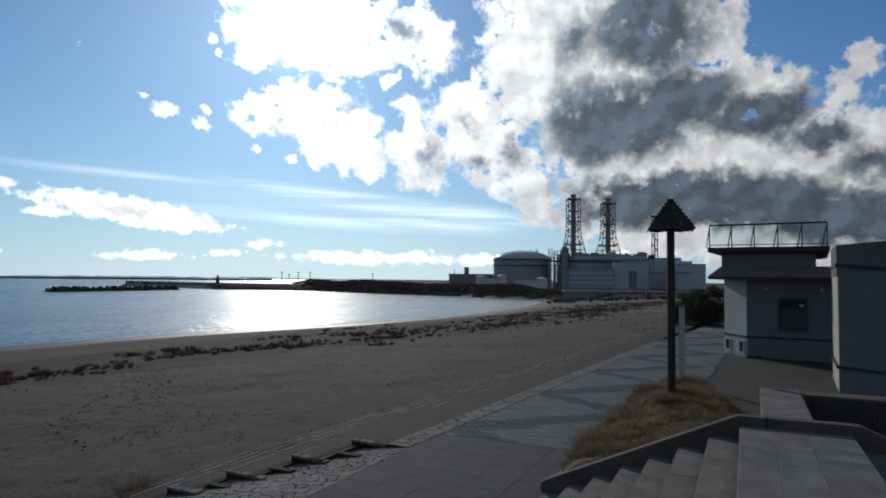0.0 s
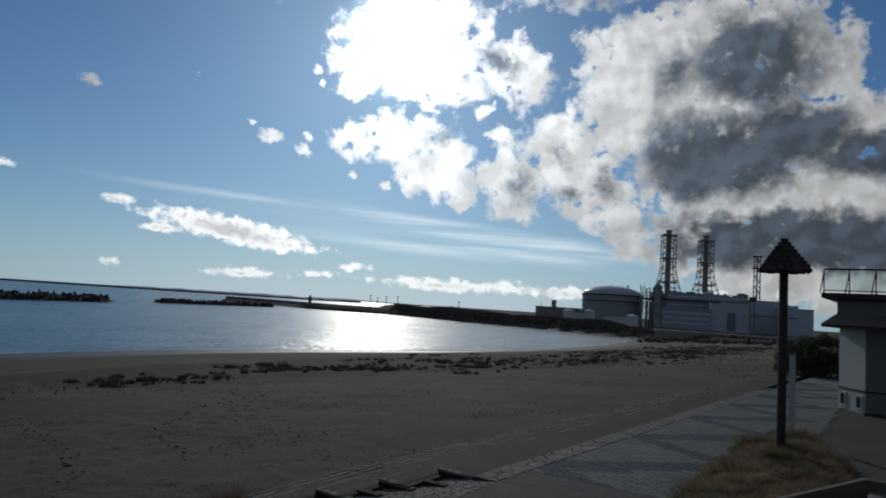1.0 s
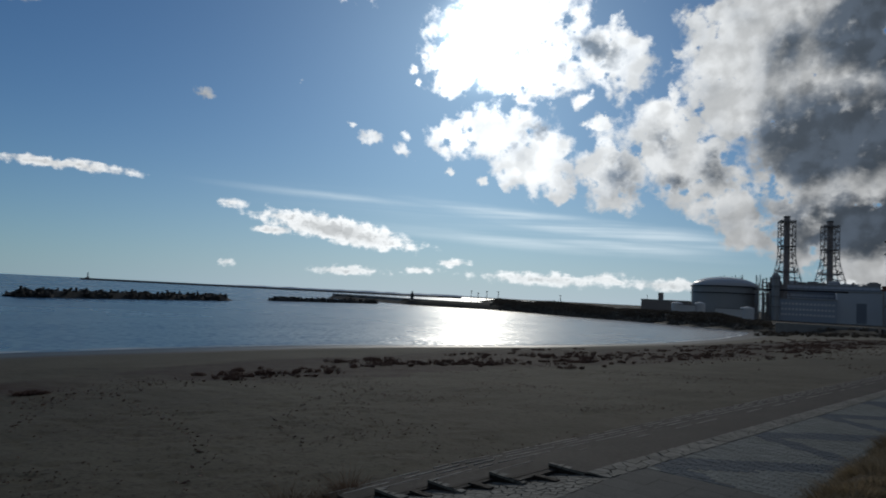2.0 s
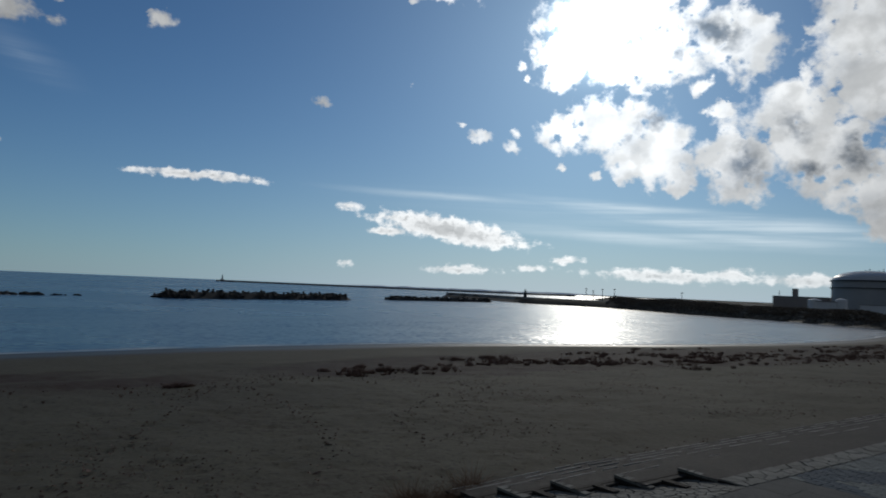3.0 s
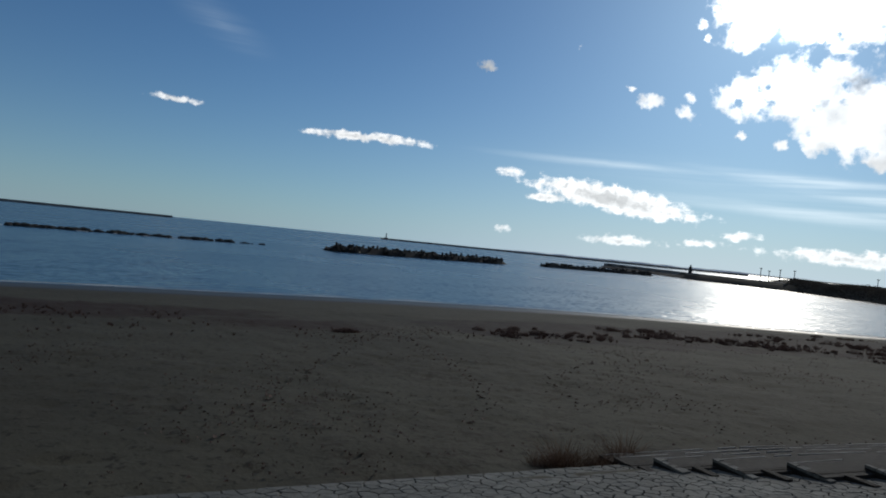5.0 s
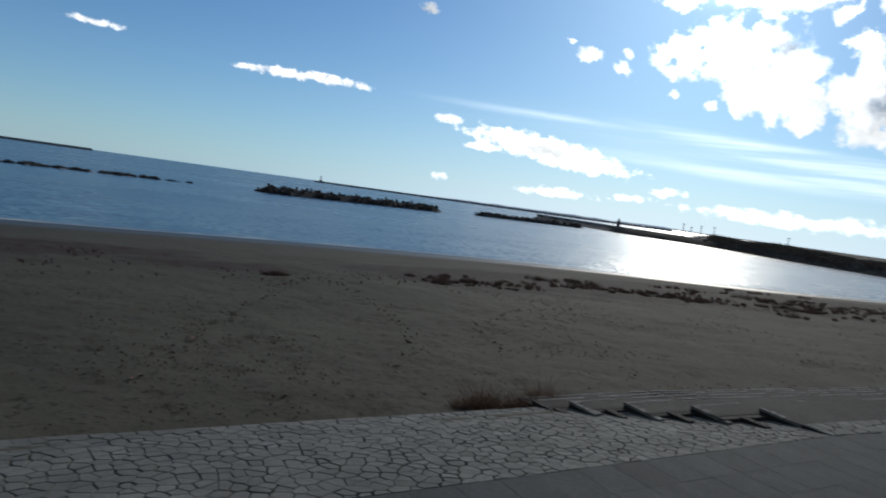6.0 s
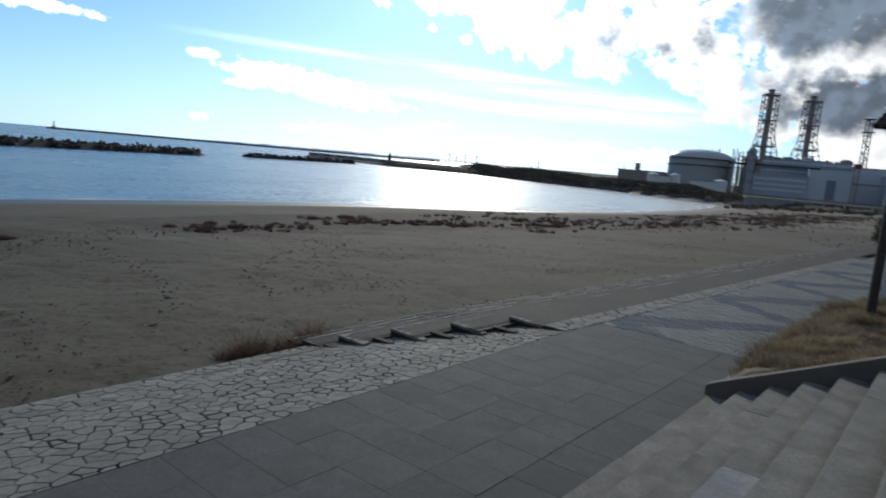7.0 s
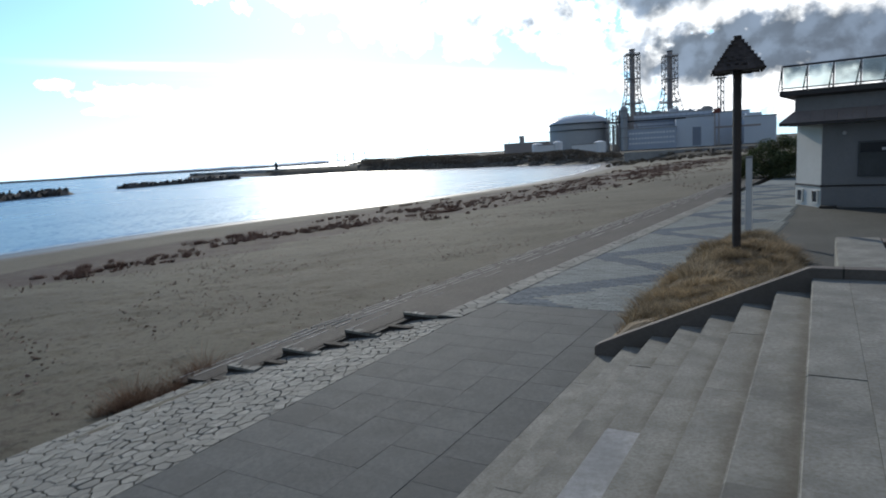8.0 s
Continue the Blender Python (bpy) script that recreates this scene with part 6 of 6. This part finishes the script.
# ---------------- single stones, slabs and pavers ----------------
def stone(bm, poly, cx, cy, lift, slope, z):
    """One irregular flag with a worn upper edge, set into bm."""
    rings = []
    wide = 0.28 + 2.9 * abs(noise.noise(Vector((cx * 9, cy * 9, 3))))
    for gap, h in ((0.0075, -0.05), (0.008, -0.006 + lift), (0.012, lift)):
        ring = []
        for x, y in poly:
            dx, dy = x - cx, y - cy
            f = max(0.4, 1 - gap * wide / max(0.02, math.hypot(dx, dy)) * 1.25)
            ring.append(bm.verts.new((dx * f, dy * f, h + slope * dx * f)))
        rings.append(ring)
    n = len(poly)
    bm.faces.new(rings[2])
    for lo, hi in zip(rings, rings[1:]):
        for i in range(n):
            j = (i + 1) % n
            bm.faces.new((lo[i], lo[j], hi[j], hi[i]))
    return rings


def build_flagstones():
    rng = random.Random(8)
    rest = bmesh.new()
    count = 0
    for cx, cy, poly in cells(-7.68, -5.034, -4.2, 10.1, 0.16, 3):
        if (cx < -6.2 and cy > 6.3 + (cx + 7.6) * 2.5) or (cx < -5.55 and cy > 9.6):
            continue
        area = sum(a[0] * b[1] - a[1] * b[0] for a, b in zip(poly, poly[1:] + poly[:1])) / 2
        if area < 0.001:
            continue
        z = 0.135 * (cx + 5.04) + 0.002
        lift = rng.uniform(-0.003, 0.003)
        if 3.2 < cy < 6.2 and count < 290:
            bm = bmesh.new()
            stone(bm, poly, cx, cy, lift, 0.135, z)
            o = part("flagstone", bm, M["flag"], pavement)
            o.location = (cx, cy, z)
            count += 1
        else:
            for ring in stone(rest, poly, cx, cy, lift, 0.135, z):
                for v in ring:
                    v.co += Vector((cx, cy, z))
    part("flagstone_field", rest, M["flag_j"], pavement, kind="stuff")
    # the narrow band that goes on along the promenade
    rest = bmesh.new()
    for cx, cy, poly in cells(-0.44, 0.0, 9.6, 32, 0.2, 5):
        lift = rng.uniform(0.006, 0.014)
        if cy < 13.5:
            bm = bmesh.new()
            stone(bm, poly, cx, cy, lift, 0.0, 0.0)
            o = part("flagstone", bm, M["flag"], pavement)
            o.location = (cx + edge_x(cy), cy, 0)
        else:
            for ring in stone(rest, poly, cx, cy, lift, 0.0, 0.0):
                for v in ring:
                    v.co += Vector((cx + edge_x(cy), cy, 0))
    part("flagstone_band", rest, M["flag_j"], pavement, kind="stuff")
    bm = bmesh.new()
    ys = [9.6 + 2 * i for i in range(13)]
    for a, b in zip(ys, ys[1:]):
        prism(bm, [(edge_x(a) - 0.45, a), (edge_x(a) + 0.02, a), (edge_x(b) + 0.02, b), (edge_x(b) - 0.45, b)], -0.4, -0.012)
    part("band_bed", bm, M["mortar"], pavement)


build_flagstones()


def build_slabs():
    xs = [-5.03, -4.485, -3.94, -3.395, -2.85, -2.37]
    for i, (a, b) in enumerate(zip(xs, xs[1:])):
        bm = bmesh.new()
        box(bm, a + 0.0009 - (a + b) / 2, b - (0.006 if i == 3 else 0.0009) - (a + b) / 2, -0.2491, 0.2491, -0.06, 0.0, bevel=0.001)
        me = mesh_of("slab", bm, M["slab"])
        for j in range(33):
            o = new("slab", me)
            o.parent = pavement
            o.location = ((a + b) / 2, 10.45 - j * 0.5, 0.0006 * ((i * 5 + j * 3) % 4 - 1))


build_slabs()


def zigzag(x, y):
    """Whether a paver belongs to the dark zigzag band."""
    f = ((y - 11.3) % 4.5) / 4.5
    t = (x - edge_x(y)) / 2.6
    mid = 0.64
    want = f / mid if f < mid else (1 - f) / (1 - mid)
    return abs(want - t) < 0.19 and -0.1 < t


def build_pavers():
    bm = bmesh.new()
    box(bm, -0.117, 0.117, -0.057, 0.057, -0.06, 0.0, bevel=0.004)
    me = {False: mesh_of("paver", bm.copy(), M["paver"]), True: mesh_of("paver", bm, M["paver_dark"])}
    verts = {False: [], True: []}
    faces = {False: [], True: []}
    count = 0
    rng = random.Random(2)
    for j in range(240):
        y = 10.77 + j * 0.12
        e = edge_x(y)
        for i in range(26):
            x = e + 0.125 + i * 0.24 - (0.12 if j % 2 else 0)
            limit = -2.42 if y < 16.5 else (-2.0 + (y - 16.5) * 0.45 if y < 19 else -0.95 + (y - 19) * 0.03)
            if x > limit:
                break
            d = zigzag(x, y)
            z = rng.uniform(-0.002, 0.003)
            if count < 295:
                o = new("paver", me[d])
                o.parent = pavement
                o.location = (x, y, z)
                count += 1
            else:
                v, f = verts[d], faces[d]
                n = len(v)
                v += [(x - .117, y - .057, -.05), (x + .117, y - .057, -.05), (x + .117, y + .057, -.05), (x - .117, y + .057, -.05),
                      (x - .113, y - .053, z), (x + .113, y - .053, z), (x + .113, y + .053, z), (x - .113, y + .053, z)]
                f += [(n + 4, n + 5, n + 6, n + 7), (n, n + 1, n + 5, n + 4), (n + 1, n + 2, n + 6, n + 5), (n + 2, n + 3, n + 7, n + 6), (n + 3, n, n + 4, n + 7)]
    for d in (False, True):
        m = bpy.data.meshes.new("paver_field")
        m.from_pydata(verts[d], [], faces[d])
        m.materials.append(M["paver_dark_j" if d else "paver_j"])
        o = new("paver_field", m)
        o.parent = pavement
        tagged(o, kind="stuff")


build_pavers()
